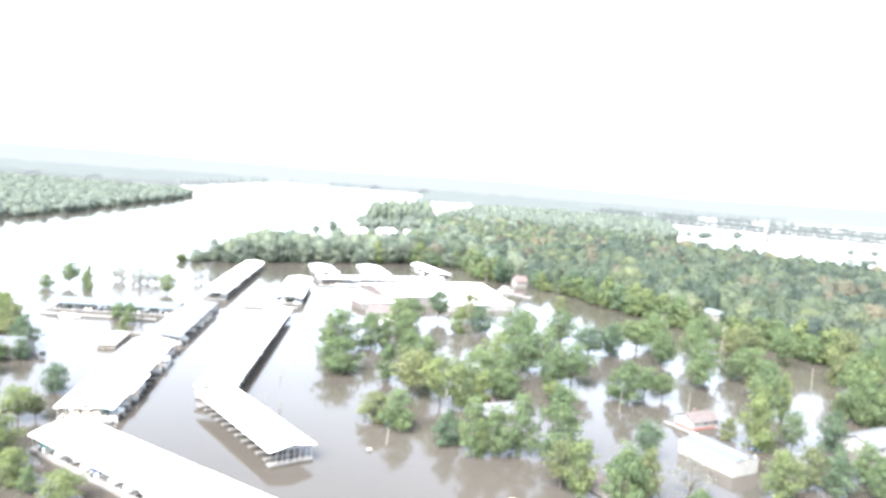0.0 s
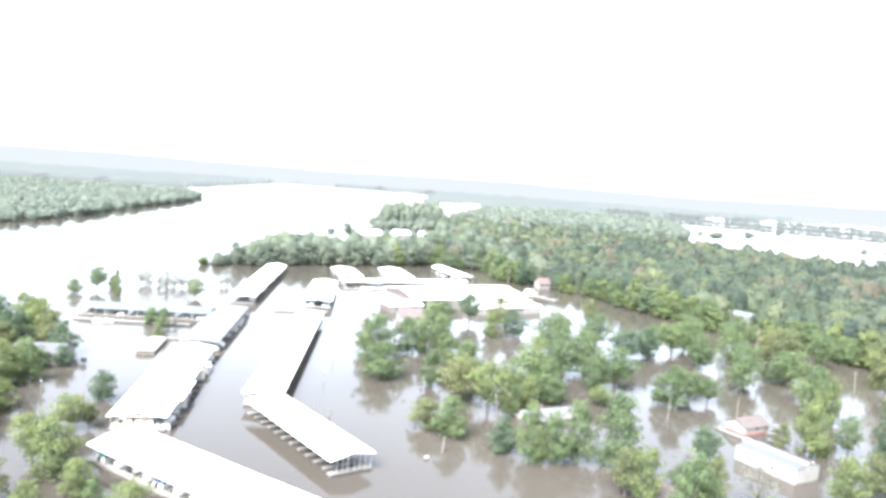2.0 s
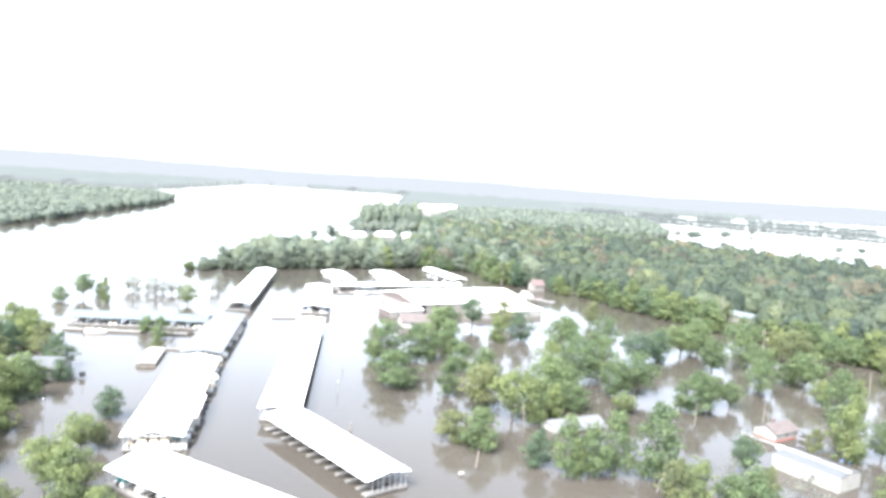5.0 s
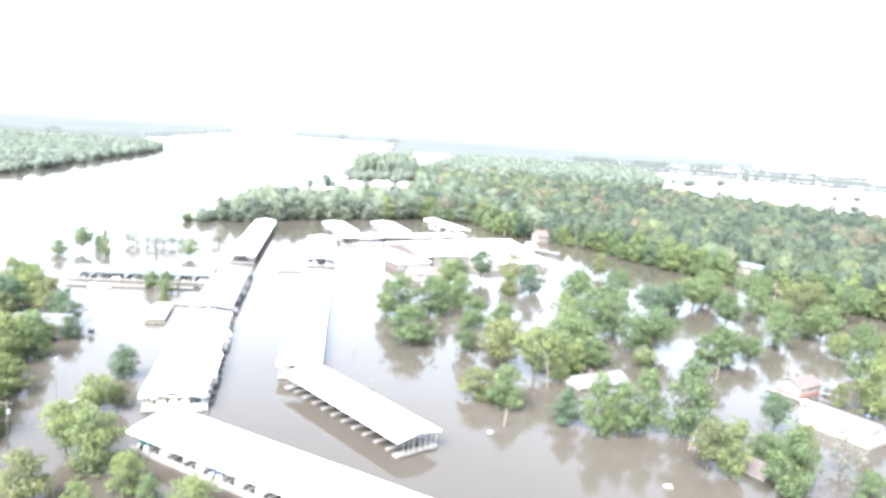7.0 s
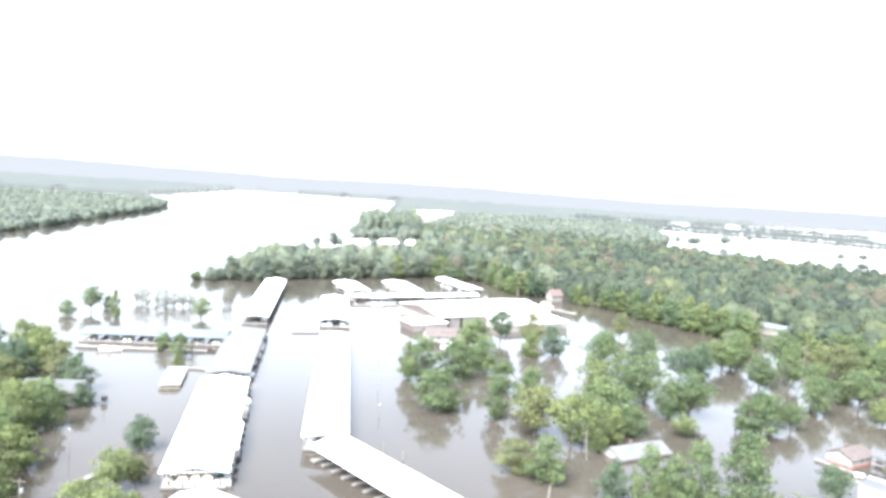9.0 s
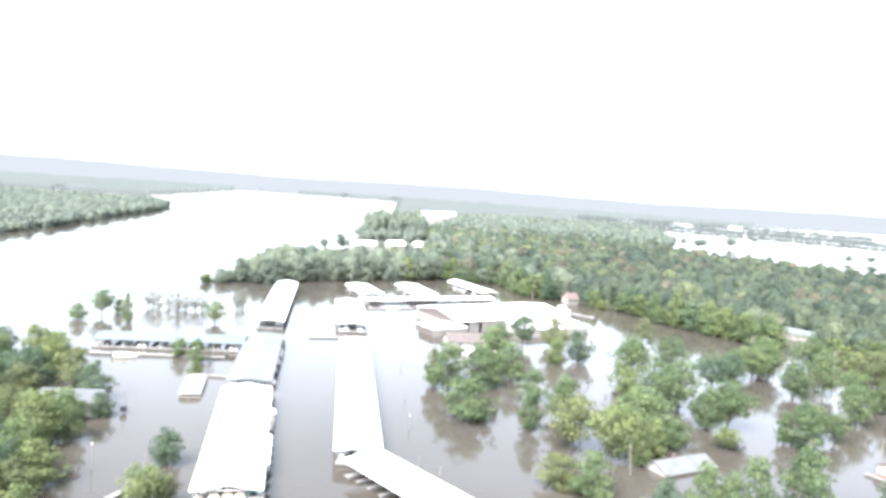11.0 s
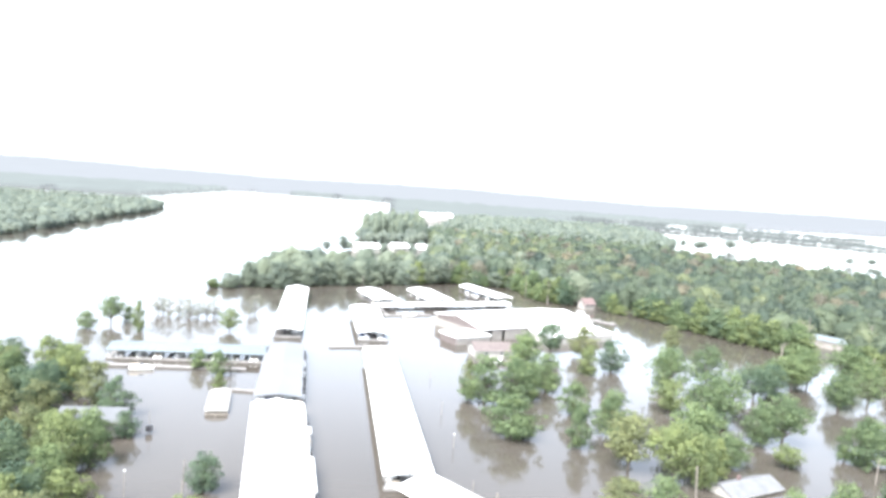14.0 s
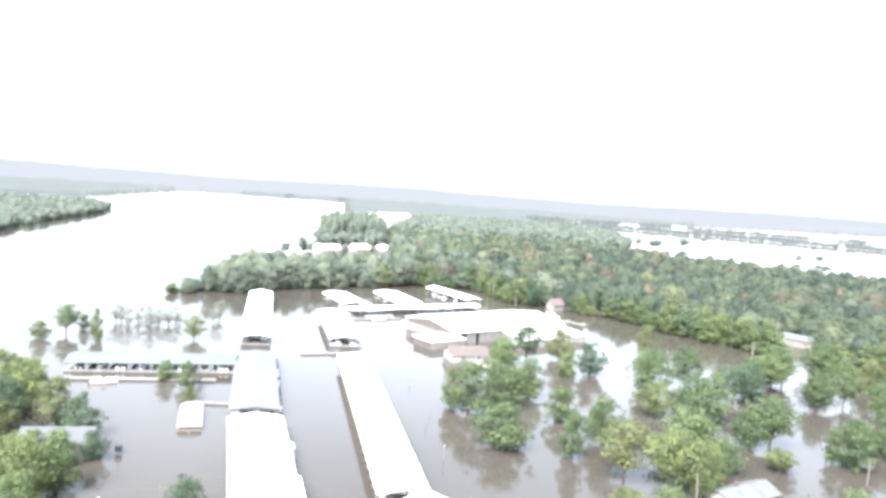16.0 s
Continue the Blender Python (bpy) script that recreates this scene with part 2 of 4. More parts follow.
flat_sheet("water", [(-4900, -600), (4900, -600), (4900, 4900), (-4900, 4900)], 0.0, WATER,
           "muddy brown floodwater lying still between docks and trees", "water")

FOREST = [(-133, 383), (-100, 402), (-60, 424), (-21, 445), (12, 445), (20, 402), (36, 388), (58, 373), (70, 350), (81, 331), (91, 310),
          (107, 288), (124, 262), (138, 240), (165, 222), (230, 215), (330, 300), (390, 470), (392, 545), (322, 552), (292, 600), (268, 645), (238, 672),
          (215, 740), (258, 850), (288, 905), (306, 980), (345, 1120), (368, 1285), (200, 1310), (115, 1320), (52, 1240), (28, 1080), (2, 940), (-12, 840), (-18, 740),
          (-16, 640), (-20, 575), (-34, 512), (-62, 484), (-100, 488), (-124, 450)]
HEADLAND = [(-78, 706), (-86, 760), (-88, 850), (-80, 960), (-56, 1010), (-24, 960), (-17, 860), (-22, 770), (-44, 726)]
LEFT_WOODS = [(-103, 183), (-105, 174), (-100, 154), (-95, 138), (-92, 124), (-102, 105), (-150, 110), (-190, 180), (-190, 235), (-156, 236), (-134, 222), (-119, 205)]
FAR_BANK = [(-322, 520), (-322, 590), (-324, 642), (-331, 716), (-338, 806), (-352, 968), (-388, 1120), (-430, 1175), (-560, 1190), (-980, 1240), (-800, 900), (-480, 550), (-400, 490)]


def inset(poly, d):
    """The polygon drawn in by about d metres."""
    out = []
    for i, (x, y) in enumerate(poly):
        (xa, ya), (xb, yb) = poly[i - 1], poly[(i + 1) % len(poly)]
        n = math.hypot(xb - xa, yb - ya)
        px, py = -(yb - ya) / n, (xb - xa) / n
        s = d if inside(x + px * 2, y + py * 2, poly) else -d
        out.append((x + px * s, y + py * s))
    return out


# dark sheet added under the flooded trees so no sky reflects between them
flat_sheet("forest_dark_sheet", inset(FOREST, 9), 0.15, SOIL_AND_DARK, "dark sheet added under the drowned forest against sky reflections", "ground")
flat_sheet("left_bank_ground", inset(LEFT_WOODS, 5), 0.15, SOIL_AND_DARK, "dark wet soil of a wooded bank", "ground")
flat_sheet("far_bank_ground", inset(FAR_BANK, 16), 0.15, SOIL_AND_DARK, "dark soil of the wooded bank across the river", "ground")


def strip_line(x):
    return 1560 - 0.7 * (x - 400) + 22 * noise.noise((x * 0.008, 9.0, 0))


def field_line(x):
    return min(2050 + 0.45 * (x - 580), 1600 + (x - 300) * 2.6)


def far_land(x, y):
    """Where the far country is dry: woods and fields with flooded strips between."""
    r = math.hypot(x, y)
    if x < -0.12 * y - 240 and y > 1480 + 0.18 * (x + 600) and x < -560 - 0.03 * (y - 1500):
        return True
    if y > 2420 - 0.1 * x and x < 200:
        return r > 2300
    if -60 < x < 300 and y > 1290:
        return True
    if x >= 300:
        return y > field_line(x) and (noise.noise((x * 0.0022, y * 0.006, 1.7)) > -0.3 or y > 2750)
    return False


def far_country(name, r0, r1, mat, label, rise):
    verts, faces, index = [], [], {}
    angles = np.radians(np.arange(-44, 41, 0.42))
    rings, r = [], r0
    while r < r1:
        rings.append(r)
        r *= 1.02 if r < 2600 else 1.035
    rings.append(r1)

    def vert(i, j):
        if (i, j) not in index:
            r, a = rings[i], angles[j]
            x, y = r * math.sin(a), r * math.cos(a)
            h = 9 + 5 * noise.noise((x * 0.02, y * 0.02, 0)) + 3 * noise.noise((x * 0.07, y * 0.07, 5))
            h += rise(r, math.degrees(a))
            index[i, j] = len(verts)
            verts.append((x, y, max(h, 2)))
        return index[i, j]

    for i in range(len(rings) - 1):
        for j in range(len(angles) - 1):
            r, a = (rings[i] + rings[i + 1]) / 2, (angles[j] + angles[j + 1]) / 2
            if far_land(r * math.sin(a), r * math.cos(a)):
                faces.append((vert(i, j), vert(i + 1, j), vert(i + 1, j + 1), vert(i, j + 1)))
    # skirts down to the water
    count = {}
    for f in faces:
        for a, b in zip(f, f[1:] + f[:1]):
            key = (min(a, b), max(a, b))
            count[key] = count.get(key, 0) + 1
    foot = {}
    for (a, b), c in count.items():
        if c == 1:
            for v in (a, b):
                if v not in foot:
                    foot[v] = len(verts)
                    verts.append((verts[v][0], verts[v][1], -0.5))
            faces.append((a, b, foot[b], foot[a]))
    return tagged(new(name, raw_mesh(name, verts, faces, mat)), label, "woods", kind="structure")


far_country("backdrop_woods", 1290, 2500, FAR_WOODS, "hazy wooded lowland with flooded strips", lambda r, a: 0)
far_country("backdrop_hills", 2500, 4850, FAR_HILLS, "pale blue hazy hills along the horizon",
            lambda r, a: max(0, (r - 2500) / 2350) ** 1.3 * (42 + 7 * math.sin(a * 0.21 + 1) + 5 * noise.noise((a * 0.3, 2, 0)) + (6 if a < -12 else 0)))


# ---- trees ----
def leaf_cloud(rng, lobes, per, size, centre, wild=0.3):
    """Leaf sprays over the outer shells of the lobes of a crown: corners, triangles and a tint for each corner."""
    pts, nrm, tint = [], [], []
    for c, r in lobes:
        n = max(6, int(per * (r * r)))
        d = rng.normal(size=(n, 3))
        d /= np.linalg.norm(d, axis=1)[:, None]
        out = (np.array(c) - centre)
        out = out / (np.linalg.norm(out) + 1e-6)
        keep = (d @ out > -0.35) | (d[:, 2] > 0.2)
        d = d[keep]
        k = rng.uniform(0.55, 1.3, len(d))[:, None]
        pts.append(np.array(c) + d * r * k * (1, 1, 0.82))
        nrm.append(d * 0.9 + rng.normal(size=d.shape) * wild + (0, 0, 0.25))
        tint.append(np.full(len(d), np.clip(rng.normal(0.5, 0.16), 0.05, 0.95)))
    p, n = np.concatenate(pts), np.concatenate(nrm)
    n /= np.linalg.norm(n, axis=1)[:, None]
    a = np.cross(n, rng.normal(size=n.shape))
    a /= np.linalg.norm(a, axis=1)[:, None]
    b = np.cross(n, a)
    s = (rng.uniform(0.55, 1.2, len(p)) * size)[:, None]
    w = s * rng.uniform(0.55, 0.9, len(p))[:, None]
    v = np.stack([p - a * s, p + a * s * 0.5 - b * w + n * s * 0.15, p + a * s * 0.5 + b * w - n * s * 0.1], 1).reshape(-1, 3)
    f = np.arange(len(v)).reshape(-1, 3)
    return v, f, np.repeat(np.concatenate(tint), 3)


def crown_lobes(rng, height, radius, limbs, low=0.1, broad=0.45):
    """Lumps of a free-standing crown along its limbs, with gaps between them; broad: the height of its widest part."""
    lobes = []
    for i in range(limbs):
        u = (i + rng.uniform(0.2, 0.8)) / limbs
        wide = radius * max(1 - abs(u - broad) ** 1.7 * (1.7 if u > broad else 1.3), 0.3) * rng.uniform(0.78, 1.08)
        a = i * 2.4 + rng.uniform(-0.5, 0.5)
        for k, size in ((0.28, 0.36), (0.58, 0.33), (0.86, 0.25)):
            b = a + rng.uniform(-0.45, 0.45)
            z = height * (low + (0.78 - low) * u + 0.1 * k) + rng.uniform(-0.5, 0.5)
            lobes.append((np.array([math.cos(b) * k * wide, math.sin(b) * k * wide, z]), radius * size * rng.uniform(0.8, 1.2)))
    for i in range(3):
        a, k = rng.uniform(0, 6.28), rng.uniform(0.05, 0.3)
        lobes.append((np.array([math.cos(a) * k * radius, math.sin(a) * k * radius, height * rng.uniform(0.78, 0.93)]), radius * rng.uniform(0.2, 0.3)))
    # ragged sprays that stick out
    for i in range(limbs * 4):
        u, a = rng.uniform(0.02, 1.05), rng.uniform(0, 6.28)
        wide = max(radius * (1.06 - abs(u - broad) ** 1.7 * 1.6), radius * 0.15) * rng.uniform(0.62, 1.08)
        lobes.append((np.array([math.cos(a) * wide * 0.95, math.sin(a) * wide * 0.95, height * (low + (0.95 - low) * u)]), radius * rng.uniform(0.08, 0.15)))
    return lobes, np.array([0, 0, height * 0.42])


def dome_lobes(rng, height, radius, count):
    """A broad forest crown: lumps over a dome, none below its rim."""
    lobes = []
    for i in range(count):
        a, k = i * 2.4 + rng.uniform(-0.4, 0.4), math.sqrt((i + 0.5) / count)
        z = height * (0.86 - 0.42 * k * k + rng.uniform(-0.07, 0.07))
        lobes.append((np.array([math.cos(a) * k * radius * 0.8, math.sin(a) * k * radius * 0.8, z]), radius * rng.uniform(0.3, 0.44)))
    return lobes, np.array([0, 0, height * 0.4])


def trunk_mesh(rng, name, height, lobes, limbs=9):
    bm = bmesh.new()
    p, r = Vector((0, 0, -0.4)), height * 0.022
    spine = []
    for i in range(5):
        q = Vector((rng.normal() * 0.12, rng.normal() * 0.12, height * 0.8 * (i + 1) / 5))
        rod(bm, p, q, r, r * 0.8, 7)
        spine.append(q)
        p, r = q, r * 0.8
    for c, rr in lobes[:limbs]:
        foot = spine[min(3, max(0, int((c[2] * 0.6) / (height * 0.16)) - 1))]
        mid = foot.lerp(Vector(c), 0.55) + Vector((0, 0, 0.25))
        rod(bm, foot, mid, height * 0.01, height * 0.007, 5)
        rod(bm, mid, c, height * 0.007, height * 0.003, 5)
    me = bpy.data.meshes.new(name)
    bm.to_mesh(me)
    bm.free()
    me.materials.append(BARK)
    return me


H0, R0 = 11.0, 4.6
TREES = []
for tint in range(6):
    kinds = []
    for k in range(5):
        rng = np.random.default_rng(100 + tint * 10 + k)
        low, broad = ((0.03, 0.4), (0.07, 0.46), (0.27, 0.54), (0.04, 0.34), (0.18, 0.46))[k]
        lobes, centre = crown_lobes(rng, H0, R0, 9 + k % 3, low, broad)
        if tint == 3:
            v, f, c = leaf_cloud(rng, [(c * (1.08, 1.08, 1), r * 0.6) for c, r in lobes], 42, 0.25, centre)
        else:
            v, f, c = leaf_cloud(rng, lobes, (84, 74, 64, 84, 56)[k], 0.265, centre)
        kinds.append((trunk_mesh(rng, "trunk", H0, lobes, 18), raw_mesh("crown", v, f, LEAF[tint], c), v, c))
    TREES.append(kinds)

LOOKS = ("full green crown over floodwater", "yellow-green crown over floodwater", "dark green crown over floodwater", "thin grey-green crown over floodwater", "olive-tan crown over floodwater", "hazy grey-green crown on open floodwater")
tree_rng = random.Random(5)


def tree(x, y, height, radius, tint, group, where="", kind=None):
    kind = tree_rng.choice((0, 0, 1, 1, 2, 3, 3, 4)) if kind is None else kind
    if tint < 2 and tree_rng.random() < 0.07:
        tint = 4
    size = "small " if height < 6.5 else "tall " if height > 13 else ""
    name = "bush" if height < 5 else "tree"
    s, h = radius / R0 * tree_rng.uniform(0.95, 1.08), height / H0 * tree_rng.uniform(0.97, 1.05)
    m = Matrix.LocRotScale((x, y, 0.0), Euler((0, 0, tree_rng.uniform(0, 6.28))), (s, s, h))
    t = empty(name, m, size + ("leafy %s with " % name) + (where or LOOKS[tint]), name, group)
    trunk, crown = TREES[tint][kind][:2]
    shared("trunk", trunk, t)
    shared("crown", crown, t)
    return t


def grove(group, rows, spread=1.09):
    for x, y, h, r, tint in rows:
        high = ("middle" in group or "forest" in group) and tree_rng.random() < 0.8
        tree(x, y, h, r * spread, tint, group, kind=tree_rng.choice((2, 4)) if high else None)
        if r > 3.4 and not high and tree_rng.random() < 0.3:
            a = tree_rng.uniform(0, 6.28)
            tree(x + math.cos(a) * r * 0.9, y + math.sin(a) * r * 0.9, h * tree_rng.uniform(0.55, 0.9), r * tree_rng.uniform(0.4, 0.6), tree_rng.choice((tint, 1)), group)


grove("drowned grove by the shop", [
    (0.2, 277.2, 12.3, 4.7, 2), (-29.3, 218.3, 12.7, 5.8, 0), (-20.2, 223.1, 11.6, 4.9, 0), (-26.0, 194.3, 10.0, 5.9, 0), (-13.6, 252.5, 11.5, 5.6, 0),
    (-10.3, 233.0, 10.8, 4.3, 0), (-7.2, 213.0, 8.7, 4.0, 0), (-12.0, 188.6, 9.9, 3.1, 0), (-2.4, 196.9, 10.8, 4.4, 0), (-4.7, 177.9, 11.8, 5.4, 0)])
grove("drowned grove by the shop", [
    (12.7, 187.2, 11.7, 6.2, 0), (18.6, 182.1, 7.2, 4.2, 0), (12.1, 175.3, 7.9, 2.7, 1), (20.0, 196.8, 8.2, 4.4, 0), (7.3, 254.6, 9.1, 3.2, 1),
    (15.9, 258.8, 10.0, 4.5, 2), (12.2, 278.8, 11.5, 4.9, 0), (-9.5, 268.2, 9.7, 4.6, 0), (2.1, 171.5, 12.7, 5.0, 1), (7.2, 169.4, 11.1, 2.6, 1)])
grove("drowned grove in the middle", spread=1.05, rows=[
    (49.7, 296.4, 9.9, 3.6, 0), (43.4, 251.2, 12.2, 5.7, 0), (25.4, 209.1, 13.7, 7.0, 0), (32.8, 215.4, 13.1, 5.6, 0), (19.4, 218.5, 9.0, 4.9, 1),
    (49.8, 234.2, 10.5, 5.5, 2), (57.8, 238.9, 10.1, 4.3, 2), (69.3, 249.1, 11.1, 5.7, 0), (77.4, 254.4, 11.7, 5.0, 0), (32.7, 196.4, 9.7, 4.4, 0)])
grove("drowned grove in the middle", spread=1.05, rows=[
    (31.1, 182.1, 5.4, 2.9, 1), (57.2, 193.1, 8.0, 4.1, 0), (61.6, 191.2, 7.1, 3.3, 0), (25.8, 236.6, 13.8, 5.8, 0), (31.5, 252.5, 10.6, 4.2, 0),
    (50.8, 185.6, 11.0, 4.8, 0), (38.0, 197.2, 11.8, 5.8, 0)])
grove("drowned grove by the forest", spread=0.96, rows=[
    (72.5, 229.8, 10.8, 4.8, 0), (83.6, 233.9, 14.0, 4.9, 0), (82.4, 218.3, 11.6, 5.1, 0), (102.2, 248.2, 11.1, 5.2, 1), (93.3, 213.7, 11.8, 6.1, 0),
    (91.5, 200.8, 6.8, 4.3, 1), (103.6, 238.3, 13.5, 6.4, 0), (116.3, 240.4, 12.7, 5.5, 0), (76.3, 205.9, 10.5, 4.8, 0), (77.0, 259.0, 11.9, 6.0, 0)])
grove("drowned grove by the forest", spread=0.96, rows=[
    (97.9, 266.3, 12.2, 7.2, 0), (89.9, 218.0, 6.5, 3.8, 0), (61.0, 246.0, 10.2, 4.8, 0), (73.0, 231.0, 9.3, 3.8, 2)])
grove("trees round the sunken house", [
    (-12.2, 157.0, 6.6, 4.0, 0), (-7.0, 152.8, 8.8, 4.0, 0), (3.8, 145.5, 8.0, 3.0, 2), (8.9, 141.7, 11.9, 3.3, 0), (13.4, 141.5, 10.2, 3.5, 0),
    (18.6, 143.4, 12.2, 3.7, 0), (26.2, 141.7, 15.5, 5.0, 0), (45.3, 146.4, 8.4, 2.9, 2), (24.6, 128.4, 8.9, 3.4, 1), (27.3, 125.6, 10.7, 2.9, 1)])
grove("trees round the sunken house", [
    (34.3, 120.3, 12.4, 3.8, 0), (39.7, 126.6, 9.4, 2.9, 0), (48.4, 128.9, 8.9, 3.6, 3), (36.7, 132.0, 5.8, 3.1, 0), (38.4, 137.6, 7.1, 2.6, 3),
    (46.5, 118.1, 5.8, 2.7, 0)])
grove("trees round the sheds", [
    (72.8, 157.2, 15.0, 4.1, 1), (68.2, 162.1, 5.3, 2.0, 0), (86.1, 183.4, 14.4, 4.5, 0), (81.1, 158.7, 8.9, 3.1, 0), (90.1, 158.9, 9.6, 3.3, 2),
    (66.0, 130.8, 9.4, 3.6, 1), (74.3, 137.0, 8.5, 3.3, 0), (78.9, 135.3, 8.4, 3.3, 2), (88.2, 142.1, 8.2, 3.4, 0), (86.9, 134.2, 8.3, 3.2, 0)])
grove("trees round the sheds", [
    (108.9, 186.3, 16.4, 4.4, 0), (124.8, 218.7, 17.6, 5.1, 1), (123.8, 201.9, 18.8, 4.9, 0), (109.8, 180.1, 14.1, 4.2, 0), (116.9, 180.1, 12.8, 4.2, 0),
    (132.5, 253.4, 9.4, 5.4, 0), (117.0, 192.0, 16.0, 4.6, 1)])
grove("bank bushes by the docks", [
    (-84.2, 159.1, 6.8, 3.2, 2), (-81.7, 140.5, 7.6, 3.5, 1), (-79.9, 124, 9.6, 3.5, 1), (-73.6, 119.6, 9.6, 4.1, 1), (-66.6, 113.4, 6.3, 2.7, 1),
    (-62.8, 110.8, 4.3, 1.8, 0), (-56, 108.2, 5.6, 3.4, 1), (-78.4, 107.8, 8.8, 3.8, 1), (-69.7, 104.6, 5.8, 2.5, 1)])
grove("drowned trees in the river", [
    (-153.1, 280.4, 5.8, 3.1, 0), (-148.6, 289.5, 9.6, 4.0, 0), (-145.2, 296.1, 5.2, 2.1, 0), (-136.4, 280.1, 10.1, 2.3, 1), (-108.7, 288.6, 8.3, 3.7, 1),
    (-105.7, 237.6, 5.3, 2.6, 0), (-99.0, 231.1, 7.2, 2.7, 0), (-96.0, 219.5, 4.2, 1.6, 1), (-96.5, 234.5, 4.7, 2.2, 3), (-105.4, 182.5, 5.7, 2.4, 2)])
grove("drowned trees in the river", [
    (-110.5, 180.0, 5.2, 3.0, 0), (-115.5, 180.5, 6.0, 3.4, 1), (-106.0, 322.0, 9.0, 2.6, 3), (-107.5, 318.0, 8.0, 2.2, 3)])
thin_rng = random.Random(27)
for i in range(9):
    tree(-140 + i * 2.6 + thin_rng.uniform(-1, 1), 308 + thin_rng.uniform(-5, 6), thin_rng.uniform(5.5, 8.0), thin_rng.uniform(3.4, 4.8), 3, "thin drowned trees in the river")
# tint 5 leaves have the haze mixed into their colour
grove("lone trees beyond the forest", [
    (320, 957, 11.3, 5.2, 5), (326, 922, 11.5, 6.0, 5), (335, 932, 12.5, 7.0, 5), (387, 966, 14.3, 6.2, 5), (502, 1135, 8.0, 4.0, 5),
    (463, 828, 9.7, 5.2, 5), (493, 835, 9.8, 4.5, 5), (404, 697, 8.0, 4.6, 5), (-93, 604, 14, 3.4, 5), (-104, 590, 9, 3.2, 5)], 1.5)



def scatter(poly, step, rng, jitter=0.42):
    xs, ys = [p[0] for p in poly], [p[1] for p in poly]
    row, y = 0, min(ys)
    while y < max(ys):
        x = min(xs) + (step / 2 if row % 2 else 0)
        while x < max(xs):
            px, py = x + rng.uniform(-1, 1) * step * jitter, y + rng.uniform(-1, 1) * step * jitter
            if inside(px, py, poly):
                yield px, py
            x += step
        y += step * 0.87
        row += 1


woods_rng = random.Random(11)
for x, y in scatter(LEFT_WOODS, 8.0, woods_rng):
    if (-124 < x < -101 and 171 < y < 194) or x < -172 or (x < -140 and y < 150):
        continue
    tint = woods_rng.choice((0, 1, 1, 4, 2))
    tree(x, y, woods_rng.uniform(7.5, 11.5), woods_rng.uniform(3.7, 4.9), tint, "wooded bank", "full crown on the wooded bank", woods_rng.choice((0, 1, 3)))

CLEAR = [(126, 320, 11), (119, 306, 9), (110, 292, 6), (135, 304, 6), (45, 391, 10), (43, 384, 8), (-50, 640, 38)]
# the forest's front row along the marina: shrubs and trees grown into one another
edge_rows = []


def edge_tree(x, y, height, radius, tint):
    low = min(1.0, max(0.32, (x + 140) / 17))
    height, radius = height * low, radius * (0.4 + 0.6 * low)
    # towards the river, glare is put in by switching to the paled leaves
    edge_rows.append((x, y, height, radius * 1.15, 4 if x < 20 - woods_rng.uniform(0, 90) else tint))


EDGE = FOREST[:15]
for (xa, ya), (xb, yb) in zip(EDGE, EDGE[1:]):
    d = math.hypot(xb - xa, yb - ya)
    n = max(1, round(d / 4.6))
    for i in range(n):
        k = (i + woods_rng.uniform(0.1, 0.9)) / n
        x, y = xa + (xb - xa) * k, ya + (yb - ya) * k
        nx, ny = -(yb - ya) / d, (xb - xa) / d
        o = woods_rng.uniform(-0.5, 6)
        if any((x + nx * o - a) ** 2 + (y + ny * o - b) ** 2 < c * c for a, b, c in CLEAR):
            continue
        low = o < 1.6
        edge_tree(x + nx * o, y + ny * o, woods_rng.uniform(4.5, 9.5) if low else woods_rng.uniform(8, 14.5), woods_rng.uniform(2.8, 4.8) if low else woods_rng.uniform(4.0, 6),
             woods_rng.choice((0, 0, 1, 1, 2)))

# the river side of the point, lower towards its tip
for (xa, ya, ha), (xb, yb, hb) in (((-100, 490, 11), (-122, 450, 12)), ((-122, 450, 12), (-134, 384, 7)), ((-134, 384, 7), (-98, 403, 11))):
    n = round(math.hypot(xb - xa, yb - ya) / 4.5)
    for i in range(n):
        k = (i + woods_rng.uniform(0, 1)) / n
        h = (ha + (hb - ha) * k) * woods_rng.uniform(0.75, 1.1)
        edge_tree(xa + (xb - xa) * k + woods_rng.uniform(-4, 5), ya + (yb - ya) * k + woods_rng.uniform(-3, 4), h, min(5.5, 1.8 + h * 0.28), woods_rng.choice((0, 1, 2)))

for tint, hue in ((0, "green"), (1, "yellow-green"), (2, "dark green"), (4, "glare-paled green")):
    vs, cs = [], []
    for x, y, h, r, t in edge_rows:
        if t == tint:
            _, _, v, c = TREES[tint][woods_rng.choice((0, 1, 3))]
            # fewer, larger sprays than on the trees nearby
            leaf = v.reshape(-1, 3, 3)[::3]
            mid = leaf.mean(1, keepdims=True)
            v, c = (mid + (leaf - mid) * 1.65).reshape(-1, 3), c.reshape(-1, 3)[::3].ravel()
            a, s = woods_rng.uniform(0, 6.28), r / R0
            ca, sa = math.cos(a) * s, math.sin(a) * s
            vs.append(v @ np.array([[ca, sa, 0], [-sa, ca, 0], [0, 0, h / H0]]) + (x, y, 0))
            cs.append(c + woods_rng.uniform(-0.22, 0.22))
    v = np.concatenate(vs)
    tagged(new("forest_edge", raw_mesh("forest_edge", v, np.arange(len(v)).reshape(-1, 3), LEAF_VEILED if tint == 4 else LEAF[tint], np.concatenate(cs))), hue + " trees and shrubs grown together along the forest edge", "forest", kind="stuff")

